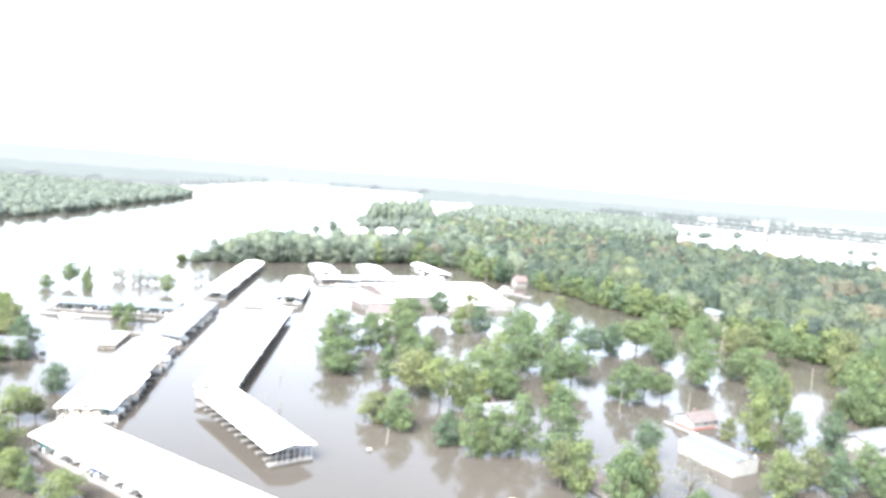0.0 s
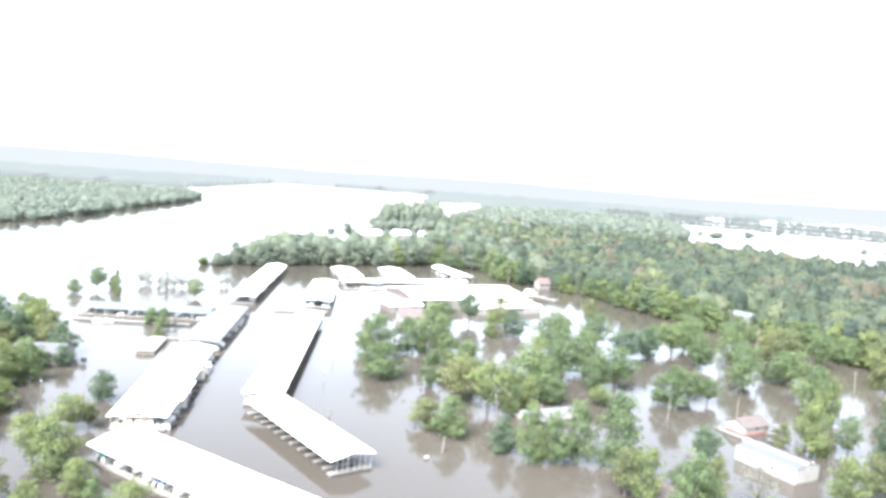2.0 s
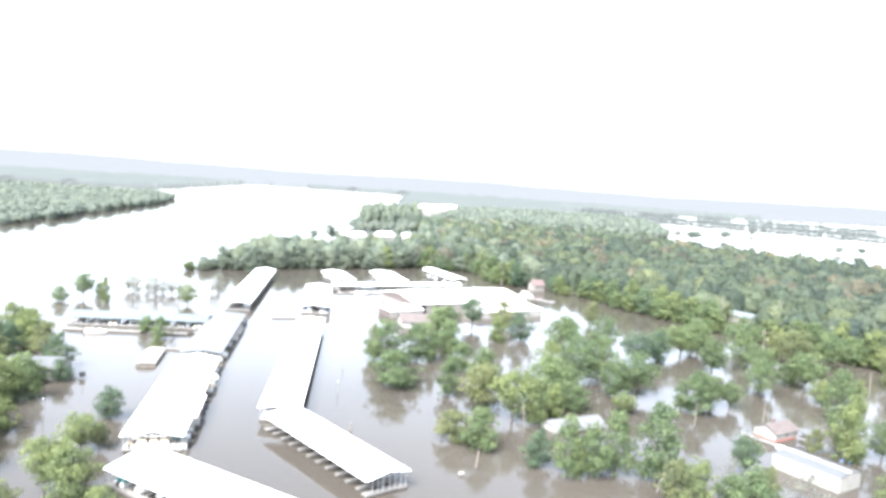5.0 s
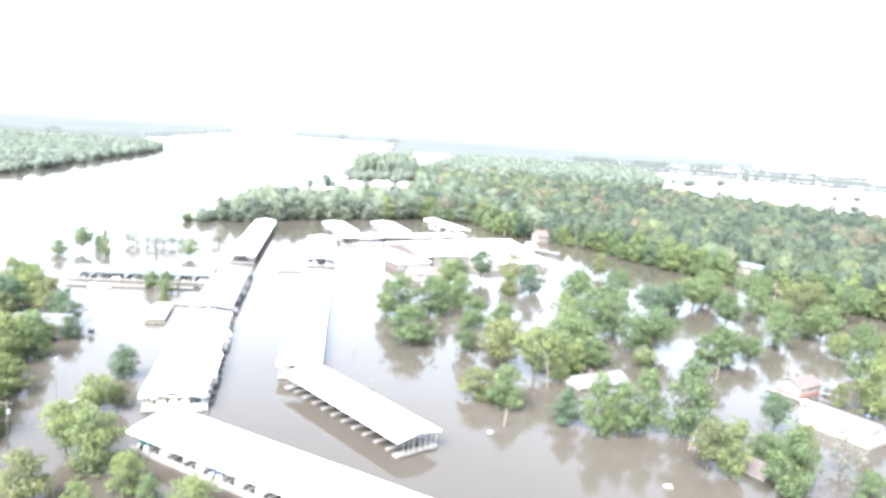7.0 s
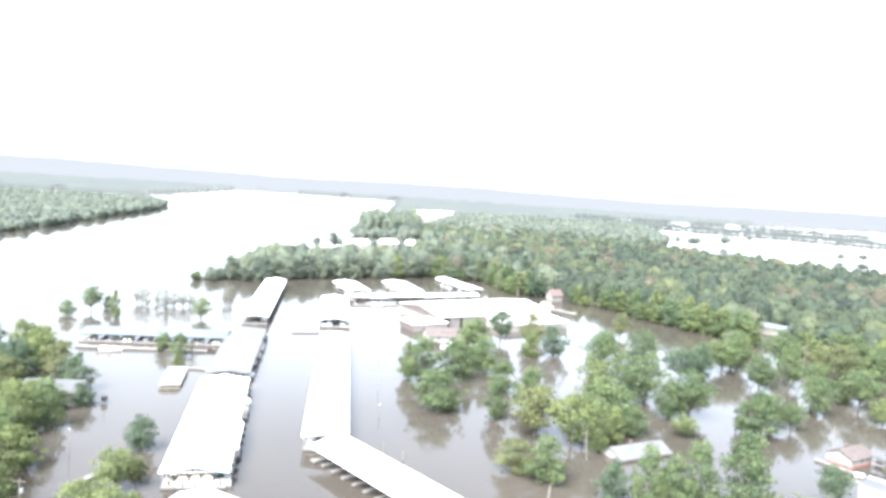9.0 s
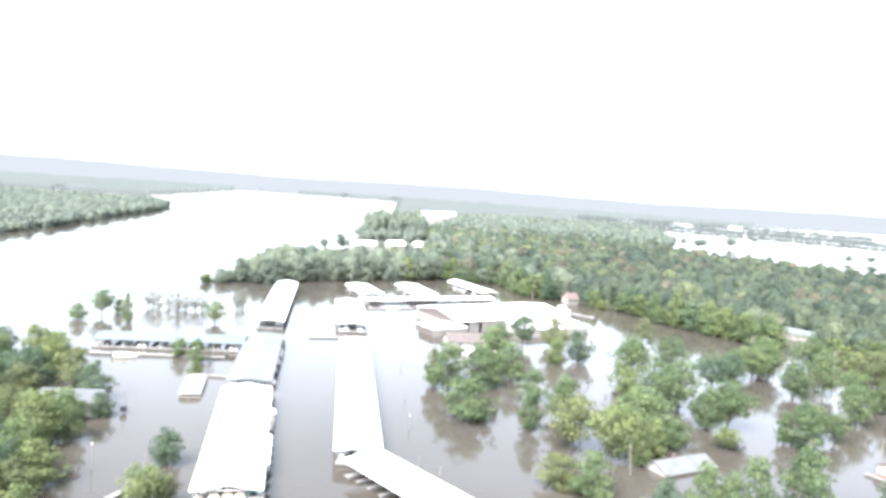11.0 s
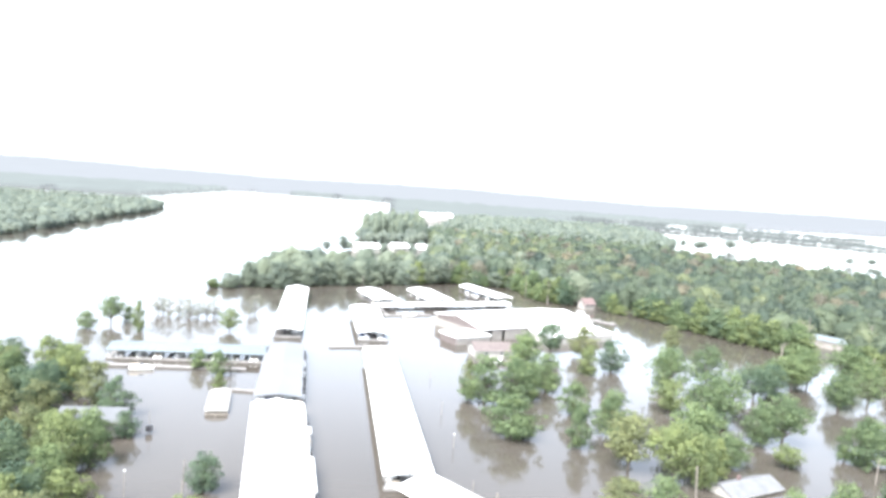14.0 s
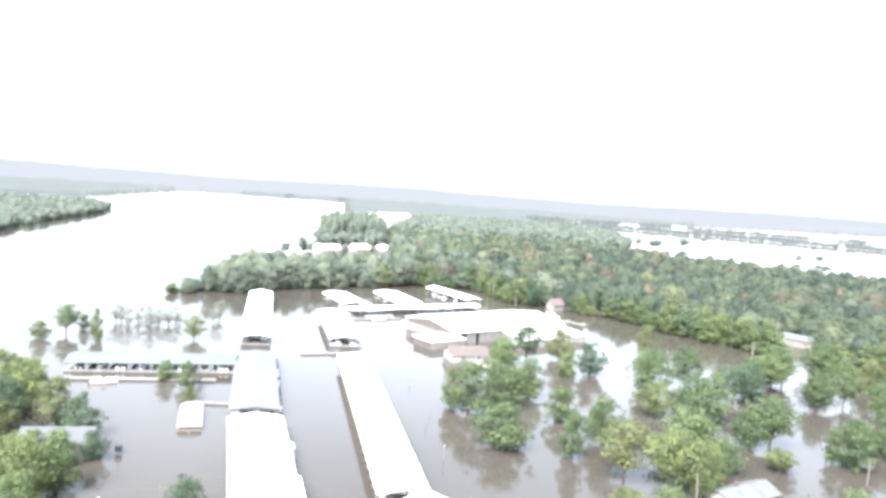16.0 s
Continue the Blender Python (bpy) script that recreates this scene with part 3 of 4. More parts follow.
# the forest itself: crowns that nobody could count
def crown_core(rng, height, radius):
    """The closed, lumpy inside of a forest crown."""
    v, f, n = [], [], 9
    for j, (z, k) in enumerate(((0.1, 0.72), (0.5, 0.92), (0.72, 0.78), (0.86, 0.45), (0.93, 0.05))):
        for i in range(n):
            a, q = i * math.tau / n, rng.uniform(0.82, 1.08)
            v.append((math.cos(a) * k * q * radius, math.sin(a) * k * q * radius, height * (z + rng.uniform(-0.03, 0.03))))
    for j in range(4):
        for i in range(n):
            b, c, d = j * n + (i + 1) % n, (j + 1) * n + (i + 1) % n, (j + 1) * n + i
            f += [(j * n + i, b, c), (j * n + i, c, d)]
    return np.array(v), np.array(f)


LEAVES = {"near": (19, 0.5), "mid": (5.0, 1.0), "far": (3.2, 1.25)}


def forest_mass(name, points, label, seed, band, heights, mat, sizes=(0.85, 1.0, 1.15, 1.3, 1.6)):
    """Many crowns in one mesh. band: fine leaf sprays for the near ones, else coarse ones."""
    rng, nrng = random.Random(seed), np.random.default_rng(seed)
    kinds = []
    for k in range(7):
        lobes, centre = dome_lobes(nrng, H0, R0 * 1.12, 11)
        v, f, c = leaf_cloud(nrng, lobes, *LEAVES[band], centre, 0.24)
        cv, cf = crown_core(nrng, H0, R0 * 0.92)
        kinds.append((np.concatenate([v, cv]), np.concatenate([f, cf + len(v)]), np.concatenate([0.5 + (c - 0.5) * 0.4, np.full(len(cv), 0.45)])))
    vs, fs, cs, base = [], [], [], 0
    for x, y in points:
        v, f, c = kinds[rng.randrange(7)]
        a, s = rng.uniform(0, 6.28), rng.choice(sizes) * rng.uniform(0.92, 1.08)
        h = rng.uniform(*heights) / H0 * (0.86 + 0.12 * s)
        ca, sa = math.cos(a) * s, math.sin(a) * s
        vs.append(v @ np.array([[ca, sa, 0], [-sa, ca, 0], [0, 0, h]]) + (x, y, 0))
        fs.append(f + base)
        cs.append(c + rng.uniform(-0.36, 0.36))
        base += len(v)
    ob = new(name, raw_mesh(name, np.concatenate(vs), np.concatenate(fs), mat, np.concatenate(cs)))
    return tagged(ob, label, "forest", kind="stuff")


def open_ground(x, y):
    return any((x - a) ** 2 + (y - b) ** 2 < r * r for a, b, r in CLEAR)


INNER = [(x + (3 if x < 0 else 4) * (1 if i < 16 else 0), y + (6 if i < 16 else 0)) for i, (x, y) in enumerate(FOREST)]
spots = [q for q in scatter(INNER, 10.4, random.Random(3)) if not open_ground(*q) and q[0] > -120]
deep = random.Random(8)
bands = {}
for x, y in spots:
    d = math.hypot(x + 30, y) + deep.uniform(-90, 90)
    # kinds of tree stand in loose companies; haze thinning to the right is painted as deeper green
    k = noise.noise((x * 0.018, y * 0.018, 4.0)) * 1.3 + deep.uniform(-0.55, 0.55) - max(0, x - 90) / 420
    kind = 3 if deep.random() < 0.1 else 2 if k < -0.25 else 1 if k > 0.42 else 0
    # glare on the river side is painted with the paled leaf colour
    if x < 60 - deep.uniform(0, 150) and y < 700:
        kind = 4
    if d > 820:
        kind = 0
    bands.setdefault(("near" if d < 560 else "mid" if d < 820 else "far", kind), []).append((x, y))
KIND_WORDS = ("green", "yellow-green", "deep green", "brownish, half-bare", "glare-paled green")
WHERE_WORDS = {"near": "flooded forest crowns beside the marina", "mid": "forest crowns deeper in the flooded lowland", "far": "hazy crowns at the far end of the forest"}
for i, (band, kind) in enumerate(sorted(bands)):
    # the far band's haze comes from its leaf colour
    forest_mass("forest", bands[band, kind], KIND_WORDS[kind] + " " + WHERE_WORDS[band], 3 + i, band, (9, 15.5), LEAF_HAZED if band == "far" else LEAF_FOREST[kind])
forest_mass("far_bank_forest", [q for q in scatter(FAR_BANK, 11.5, random.Random(4)) if q[0] > -0.68 * q[1] - 20], "hazy green forest on the bank across the river", 4, "far", (6, 9.5), LEAF_HAZED)
# tall cottonwoods on the headland behind the bay; haze and glare sit in their leaf colours
head_rng = random.Random(6)
tops = {}
for x, y in scatter(HEADLAND, 9.5, head_rng):
    tops.setdefault(0 if noise.noise((x * 0.03, y * 0.03, 2.0)) + head_rng.uniform(-0.3, 0.3) < 0 else 1, []).append((x, y))
for k, heights in ((0, (8, 14)), (1, (14, 25))):
    forest_mass("headland_forest", tops[k], ("lower", "tall")[k] + " hazy grey-green trees on a headland in the river", 31 + k, "mid", heights, (LEAF_HAZED, LEAF_VEILED)[k], (0.7, 0.9, 1.1, 1.3))
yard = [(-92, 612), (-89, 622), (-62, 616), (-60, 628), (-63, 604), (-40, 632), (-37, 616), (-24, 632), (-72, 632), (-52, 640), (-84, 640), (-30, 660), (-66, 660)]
forest_mass("yard_trees", yard, "hazy yard trees between the flooded riverside houses", 36, "mid", (6, 10), LEAF_HAZED, (0.5, 0.65, 0.8))
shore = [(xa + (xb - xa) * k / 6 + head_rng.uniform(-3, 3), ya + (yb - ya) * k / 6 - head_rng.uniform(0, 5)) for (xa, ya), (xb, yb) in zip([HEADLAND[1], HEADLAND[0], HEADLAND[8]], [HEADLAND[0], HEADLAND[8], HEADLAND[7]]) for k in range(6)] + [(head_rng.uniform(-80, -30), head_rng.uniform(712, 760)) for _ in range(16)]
forest_mass("headland_shrubs", shore, "low hazy shrubs along the foot of the headland", 35, "mid", (5, 11), LEAF_HAZED, (0.7, 0.9, 1.1))
# lines of trees along the drowned field banks
bank_rng = random.Random(14)
rows = []
for off, low in ((0, -0.5), (275, -0.1)):
    x = 330.0
    while x < 1120:
        y = strip_line(x) + off + (0.3 * (x - 400) if off else 0)
        if noise.noise((x * 0.013, off * 0.01, 7.0)) > low:
            rows += [(x + bank_rng.uniform(-4, 4), y + bank_rng.uniform(0, 34)) for _ in range(3)]
        x += bank_rng.uniform(4, 8)
# haze over this line is a glow in its material
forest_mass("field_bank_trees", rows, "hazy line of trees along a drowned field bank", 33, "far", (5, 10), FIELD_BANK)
for i in range(2):
    tree(-136 - i * 2.1 + woods_rng.uniform(-1, 1), 380 - i * 0.6 + woods_rng.uniform(-2, 2), 4.6 - i * 0.36, 3.0 - i * 0.12, i % 2, "low shrubs on the point", "crown on the point of land")


# ---- boats ----
def boat_hull(bm, length, beam, depth):
    """A pointed hull: five ribs from transom to stem, with a deck inset."""
    ribs = []
    for k, (w, lift) in zip((0, 0.3, 0.6, 0.85, 1.0), ((0.92, 0), (1, 0), (0.92, 0.05), (0.55, 0.18), (0.06, 0.35))):
        x, b = length * (k - 0.5), beam * w / 2
        ribs.append([bm.verts.new((x, y, z)) for y, z in ((-b, depth + lift), (-b * 0.8, 0.15 + lift * 0.5), (0, -0.15 + lift * 0.8), (b * 0.8, 0.15 + lift * 0.5), (b, depth + lift))])
    for a, b in zip(ribs, ribs[1:]):
        for i in range(4):
            bm.faces.new((a[i], b[i], b[i + 1], a[i + 1]))
        bm.faces.new((a[4], b[4], b[0], a[0]))
    bm.faces.new(ribs[0])
    bmesh.ops.recalc_face_normals(bm, faces=bm.faces[:])
    return bm


def wedge(bm, x0, x1, w0, w1, z0, z1, lean):
    """A cabin or canvas cover: a box that narrows upwards and leans back."""
    vs = [bm.verts.new(p) for p in ((x0, -w0, z0), (x1, -w1, z0), (x1, w1, z0), (x0, w0, z0), (x0 + lean * 0.4, -w0 * 0.75, z1), (x1 - lean, -w1 * 0.6, z1), (x1 - lean, w1 * 0.6, z1), (x0 + lean * 0.4, w0 * 0.75, z1))]
    for f in ((0, 3, 2, 1), (4, 5, 6, 7), (0, 1, 5, 4), (1, 2, 6, 5), (2, 3, 7, 6), (3, 0, 4, 7)):
        bm.faces.new([vs[i] for i in f])
    return bm


COVERS = {"teal": COVER_TEAL, "navy": COVER_NAVY, "tan": COVER_TAN, "white": GEL_WHITE}


def boat_model(kind, cover):
    length, beam = {"cruiser": (8.2, 2.7), "runabout": (6.2, 2.3), "pontoon": (7.0, 2.5)}[kind]
    colour = {"teal": "teal canvas cover", "navy": "navy canvas cover", "tan": "tan canvas cover", "white": "open white deck"}[cover]
    b = empty("boat", pose(0, 0, -60), f"white {kind} with {colour} moored on floodwater", "boat", "moored boats")
    if kind == "pontoon":
        for side in (-0.95, 0.95):
            bm = bmesh.new()
            rod(bm, (-3.4, side, 0.1), (2.7, side, 0.1), 0.33, 0.33, 8)
            rod(bm, (2.7, side, 0.1), (3.5, side, 0.3), 0.33, 0.08, 8)
            part("float", bm, STEEL, b)
        part("deck", boxed(-3.4, -1.25, 0.42, 3.3, 1.25, 0.52), DECK, b)
        for y in (-1.22, 1.18):
            part("fence_panel", boxed(-3.2, y, 0.52, 3.1, y + 0.04, 1.15), GEL_WHITE, b)
        part("fence_panel", boxed(3.1, -1.22, 0.52, 3.14, 1.22, 1.15), GEL_WHITE, b)
        part("awning", wedge(bmesh.new(), -2.6, 1.2, 1.2, 1.2, 2.2, 2.38, 0.2), COVERS[cover], b)
        for x in (-2.4, 0.9):
            for y in (-1.1, 1.1):
                part("awning_pole", rod(bmesh.new(), (x, y, 1.0), (x, y, 2.25), 0.025, 0.025, 5), STEEL, b)
        part("bench", boxed(-3.0, -1.1, 0.52, -2.3, 1.1, 0.95), COVER_TAN, b)
    else:
        part("hull", boat_hull(bmesh.new(), length, beam, 0.85 if kind == "runabout" else 1.1), GEL_WHITE, b)
        top = 0.9 if kind == "runabout" else 1.15
        part("cabin", wedge(bmesh.new(), -0.3, length * 0.36, beam * 0.42, beam * 0.22, top - 0.05, top + (0.3 if kind == "runabout" else 0.75), 0.9), GEL_WHITE, b)
        part("windscreen", wedge(bmesh.new(), -0.55, 0.65, beam * 0.36, beam * 0.36, top + 0.1, top + (0.62 if kind == "runabout" else 1.15), 0.55), GLASS, b)
        if cover != "white":
            part("canvas_cover", wedge(bmesh.new(), -length * 0.47, -0.4, beam * 0.44, beam * 0.42, top - 0.02, top + (0.5 if kind == "runabout" else 1.25), 0.35), COVERS[cover], b)
        else:
            part("seat_bench", boxed(-length * 0.42, -beam * 0.34, top - 0.02, -length * 0.3, beam * 0.34, top + 0.35), COVER_TAN, b)
    bm = bmesh.new()
    box(bm, -length * 0.5 - 0.45, -0.2, 0.1, -length * 0.5 - 0.02, 0.2, 1.15)
    box(bm, -length * 0.5 - 0.55, -0.22, 0.95, -length * 0.5 + 0.05, 0.22, 1.3)
    part("outboard_motor", bm, BLACK, b)
    return b


FLEET = {}
boat_rng = random.Random(21)


def boat(m, kind=None, cover=None):
    kind = kind or boat_rng.choice(("cruiser", "runabout", "runabout", "pontoon"))
    cover = cover or boat_rng.choice(("white", "white", "tan", "navy", "teal", "white"))
    if (kind, cover) not in FLEET:
        FLEET[kind, cover] = b = boat_model(kind, cover)
        b.matrix_basis = m
        return b
    b = FLEET[kind, cover]
    return copy_thing(b, m @ Matrix.Diagonal((1 / b.scale.x, 1 / b.scale.y, 1 / b.scale.z, 1)))


# ---- covered docks ----
def gable_roof(bm, length, width, eave, rise, over=0.5, thick=0.14):
    h, w = rise * (width / 2 + over) / (width / 2), width / 2 + over
    ridge, foot = eave + rise, eave + rise - h
    prism(bm, [(-w, foot), (0, ridge), (w, foot), (w, foot - thick), (0, ridge - thick), (-w, foot - thick)], -over, length + over)
    return bm


def roof_seams(roof, length, width, eave, rise, over=0.5, step=2.0, x0=0.0, mid=0.0):
    """Standing seams over both slopes of a metal roof."""
    h, w = rise * (width / 2 + over) / (width / 2), width / 2 + over
    bm = bmesh.new()
    prism(bm, [(0.0, eave + rise + 0.05), (w, eave + rise - h + 0.05), (w, eave + rise - h - 0.01), (0.0, eave + rise - 0.01)], -0.03, 0.03)
    me = bpy.data.meshes.new("seam")
    bm.to_mesh(me)
    bm.free()
    me.materials.append(roof.data.materials[0])
    n = int(length / step)
    for i in range(n + 1):
        for turn in (0, 180):
            shared("seam", me, roof, at=pose(x0 + i * length / n, mid, 0, 0, 0, turn))


def covered_dock(near, far, width, slips, roof_mat, label, eave=3.3, rise=0.8, fill=0.6, kinds=None, walk_at=0.0, finger_out=0.0, post_in=None, ends_full=0, end_posts=0, walk_wide=1.8, one_side=False, covers=None):
    m, length = along(*near, *far)
    m, length, width = m @ pose(0.4, 0, 0), length - 0.8, width - 0.8
    d = empty("covered_dock", m, label, "boat dock", "covered boat docks")
    roof = part("roof", gable_roof(bmesh.new(), length, width, eave, rise), roof_mat, d)
    roof_seams(roof, length, width, eave, rise)
    w = width / 2
    for s in (-1, 1):
        bm = bmesh.new()
        box(bm, -0.3, s * w - 0.06, eave - 0.42, length + 0.3, s * w + 0.06, eave - 0.14)
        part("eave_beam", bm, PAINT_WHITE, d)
    # gable trusses
    for x in (0.0, length):
        bm = bmesh.new()
        rod(bm, (x, -w, eave - 0.25), (x, w, eave - 0.25), 0.08, 0.08, 5)
        for s in (-1, 1):
            rod(bm, (x, s * w, eave - 0.25), (x, 0, eave + rise - 0.2), 0.07, 0.07, 5)
            rod(bm, (x, s * w * 0.5, eave - 0.25), (x, s * w * 0.5, eave + rise * 0.5 - 0.1), 0.05, 0.05, 5)
        rod(bm, (x, 0, eave - 0.25), (x, 0, eave + rise - 0.2), 0.06, 0.06, 5)
        part("gable_truss", bm, STEEL, d)
    post = bmesh.new()
    box(post, -0.05, -0.05, 0.2, 0.05, 0.05, eave - 0.2)
    first = part("post", post, STEEL, d)
    first.location = (0.1, -w + 0.1, 0)
    pitch = length / slips
    post = w - 0.1 if post_in is None else w - post_in
    for i in range(slips + 1):
        x = min(max(i * pitch, 0.1), length - 0.1)
        for y in ((-w + 0.1, post) if i else (post,)):
            shared("post", first.data, d, at=pose(x, y, 0))
    # main walkway and fingers
    wy = walk_at * w
    bm = bmesh.new()
    box(bm, -0.4, wy - walk_wide / 2, 0.16, length + 0.4, wy + walk_wide / 2, 0.5)
    part("walkway", bm, DECK, d)
    bm = bmesh.new()
    box(bm, -0.3, wy - 0.7, -0.35, length + 0.3, wy + 0.7, 0.14)
    part("float", bm, DARK, d)
    for x in (0.55, length - 0.55):
        bm = bmesh.new()
        box(bm, x - 0.75, -w - 0.2, 0.18, x + 0.75, w + 0.2, 0.52)
        part("end_walkway", bm, DECK, d)
    finger = {}
    for s in (-1, 1):
        reach = w + (0 if one_side and s > 0 else finger_out) - (s * wy) - 0.95
        if reach < 2.0:
            continue
        bm = bmesh.new()
        box(bm, -0.4, 0, 0.17, 0.4, reach, 0.48)
        box(bm, -0.3, 0.2, -0.3, 0.3, reach - 0.2, 0.15)
        f = bpy.data.meshes.new("finger_dock")
        bm.to_mesh(f)
        bm.free()
        f.materials.append(DECK)
        for i in range(1, slips):
            shared("finger_dock", f, d, at=Matrix.Translation((i * pitch, wy + s * 0.92, 0)) @ pose(0, 0, 0, 0, 0, 0 if s > 0 else 180))
        for i in range(slips):
            if boat_rng.random() < fill and reach > 3:
                a = m @ pose((i + 0.5) * pitch, wy + s * (0.95 + min(reach * 0.5, 3.4)), 0.0, 0, 0, s * 90 * boat_rng.choice((1, -1)))
                boat(a @ Matrix.Diagonal((min(1.0, (reach - 0.2) / 8.7), 0.95, 1, 1)), (boat_rng.choice(kinds) if kinds else None), boat_rng.choice(covers) if covers else None)
    for i in range(1, end_posts):
        shared("post", first.data, d, at=pose(0.15, -w + i * 2 * w / end_posts, 0))
    # boats nosed in under the gable ends
    for i in range(ends_full):
        y = -w + (i + 0.5) * 2 * w / ends_full
        boat(m @ pose(2.9, y, 0, 0, 0, boat_rng.uniform(-4, 4)) @ Matrix.Diagonal((0.62, 0.8, 0.9, 1)), boat_rng.choice(("runabout", "cruiser")), boat_rng.choice(("white", "white", "tan")))
    return d


covered_dock((-24.6, 129.5), (-48.3, 159.9), 9.2, 11, ROOF_WHITE, "open-sided boat dock under a white metal gable roof, with empty slips", walk_at=-0.75, fill=0.0, end_posts=7, rise=0.75, finger_out=-0.2, post_in=3.2)
covered_dock((-49.5, 162.2), (-57.3, 260.2), 9.0, 22, ROOF_WHITE, "long boat dock under a white metal gable roof", rise=0.6, ends_full=2, fill=0.3, kinds=("runabout", "pontoon"))
covered_dock((-69.3, 141.9), (-78.4, 200.2), 11.2, 13, ROOF_WHITE, "wide boat dock under a white metal gable roof, full of boats", rise=0.9, ends_full=5, fill=0.8, finger_out=1.6, one_side=True)
covered_dock((-79.4, 206.5), (-85.8, 262.5), 11.0, 13, ROOF_GREY, "wide boat dock under a pale grey metal roof", eave=2.9, rise=0.5, fill=0.7, finger_out=1.4, one_side=True)
covered_dock((-88.3, 282.0), (-97.5, 378.3), 9.6, 20, ROOF_WHITE, "long boat dock under a white metal gable roof by the point", fill=0.3)
covered_dock((-59.3, 284.5), (-65.0, 336.0), 11.0, 11, ROOF_WHITE, "boat dock under a white metal gable roof, with boats", fill=0.6)
covered_dock((-68.4, 131.2), (-40.4, 113.0), 11.4, 8, ROOF_WHITE, "wide boat dock under a white metal roof, with covered boats", rise=1.1, fill=1.0, walk_at=-0.92, walk_wide=1.2, kinds=("cruiser", "cruiser", "runabout"))
covered_dock((-40.2, 112.9), (-5.0, 90.0), 12.0, 10, ROOF_WHITE, "wide boat dock under a white metal roof joined to its neighbour", eave=3.15, rise=1.1, fill=0.9, walk_at=-0.92, walk_wide=1.2, kinds=("cruiser", "cruiser", "runabout"))
covered_dock((-55.5, 357.5), (-65.0, 386.0), 11.5, 7, ROOF_WHITE, "short boat dock under a white metal roof by the forest", fill=0.5)
covered_dock((-31.0, 365.5), (-40.5, 397.0), 12.5, 7, ROOF_WHITE, "short boat dock under a white metal roof beside its twin", fill=0.5)
covered_dock((1.5, 385.5), (-14.0, 422.0), 9.0, 8, ROOF_WHITE, "boat dock under a white metal roof beside the forest", fill=0.5)
covered_dock((-59.0, 348.0), (0.5, 374.0), 6.4, 14, ROOF_WHITE, "long cross dock under a white metal roof", eave=2.5, rise=0.5, fill=0.5)
covered_dock((-133.0, 248.4), (-90.0, 252.4), 12.0, 8, ROOF_BLUE, "boat dock under a pale blue metal roof across the channel", eave=2.8, rise=0.9, fill=1.0, walk_at=-0.95, kinds=("runabout", "cruiser"), covers=("white",))

# lean-to roof beside the wide dock
m, length = along(-66.7, 154.0, -68.9, 168.9)
lean = empty("dock_awning", m, "white metal lean-to roof beside the wide dock", "roof")
part("roof", prism(bmesh.new(), [(0.5, 3.35), (-1.9, 2.95), (-1.9, 2.83), (0.5, 3.23)], 0, length), ROOF_WHITE, lean)
bm = boxed(-0.06, -0.06, 0.0, 0.06, 0.06, 2.95)
p0 = part("post", bm, PAINT_WHITE, lean)
p0.location = (0.2, -1.7, 0)
for i in range(1, 5):
    shared("post", p0.data, lean, at=pose(0.2 + i * (length - 0.4) / 4, -1.7, 0))


def open_dock(x0, y0, x1, y1, label, width=1.8, fingers=0, reach=6.0):
    m, length = along(x0, y0, x1, y1)
    d = empty("floating_dock", m, label, "dock", "floating docks")
    n = max(2, round(length / 4))
    bm = boxed(0.03, -width / 2, 0.2, length / n - 0.03, width / 2, 0.5)
    first = part("deck_section", bm, DECK, d)
    for i in range(1, n):
        shared("deck_section", first.data, d, at=pose(i * length / n, 0, 0))
    part("float", boxed(0.2, -width / 2 + 0.15, -0.3, length - 0.2, width / 2 - 0.15, 0.19), DARK, d)
    for i in range(fingers):
        part("finger_dock", boxed((i + 0.5) * length / fingers - 0.4, width / 2, 0.2, (i + 0.5) * length / fingers + 0.4, width / 2 + reach, 0.46), DECK, d)
    return d


open_dock(-73.3, 272.0, -54.0, 277.0, "low grey floating walkway before a covered dock")
open_dock(-57.0, 334.5, -37.0, 341.5, "low floating dock with moored boats", 2.2, 4)
open_dock(-130.5, 236.0, -93.0, 238.5, "long low floating dock before the blue roof", 2.0)
open_dock(-88.5, 143.0, -84.0, 152.5, "dark narrow gangway near a small tree", 1.2)
open_dock(56.3, 171.2, 61.8, 162.0, "narrow white walkway between house and shed", 0.9)
open_dock(29.0, 362.0, 44.0, 345.0, "pale floating dock near the forest edge", 2.5, 3, 4)
open_dock(-96.5, 219.0, -86.5, 218.0, "thin floating gangway beside the raft", 0.9)
for x, y, a, k, c in ((-119.5, 233.6, 10, "runabout", "tan"), (-46.0, 337.6, 20, "runabout", "tan"),
                      (33.0, 361.0, -45, "pontoon", "white"), (-70.6, 186.5, 98, "pontoon", "white"),
                      (-13.0, 263.0, 20, "cruiser", "white"), (-19.5, 263.5, 60, "runabout", "white"), (-9.5, 265.0, 100, "runabout", "navy")):
    boat(pose(x, y, 0, 0, 0, a), k, c)


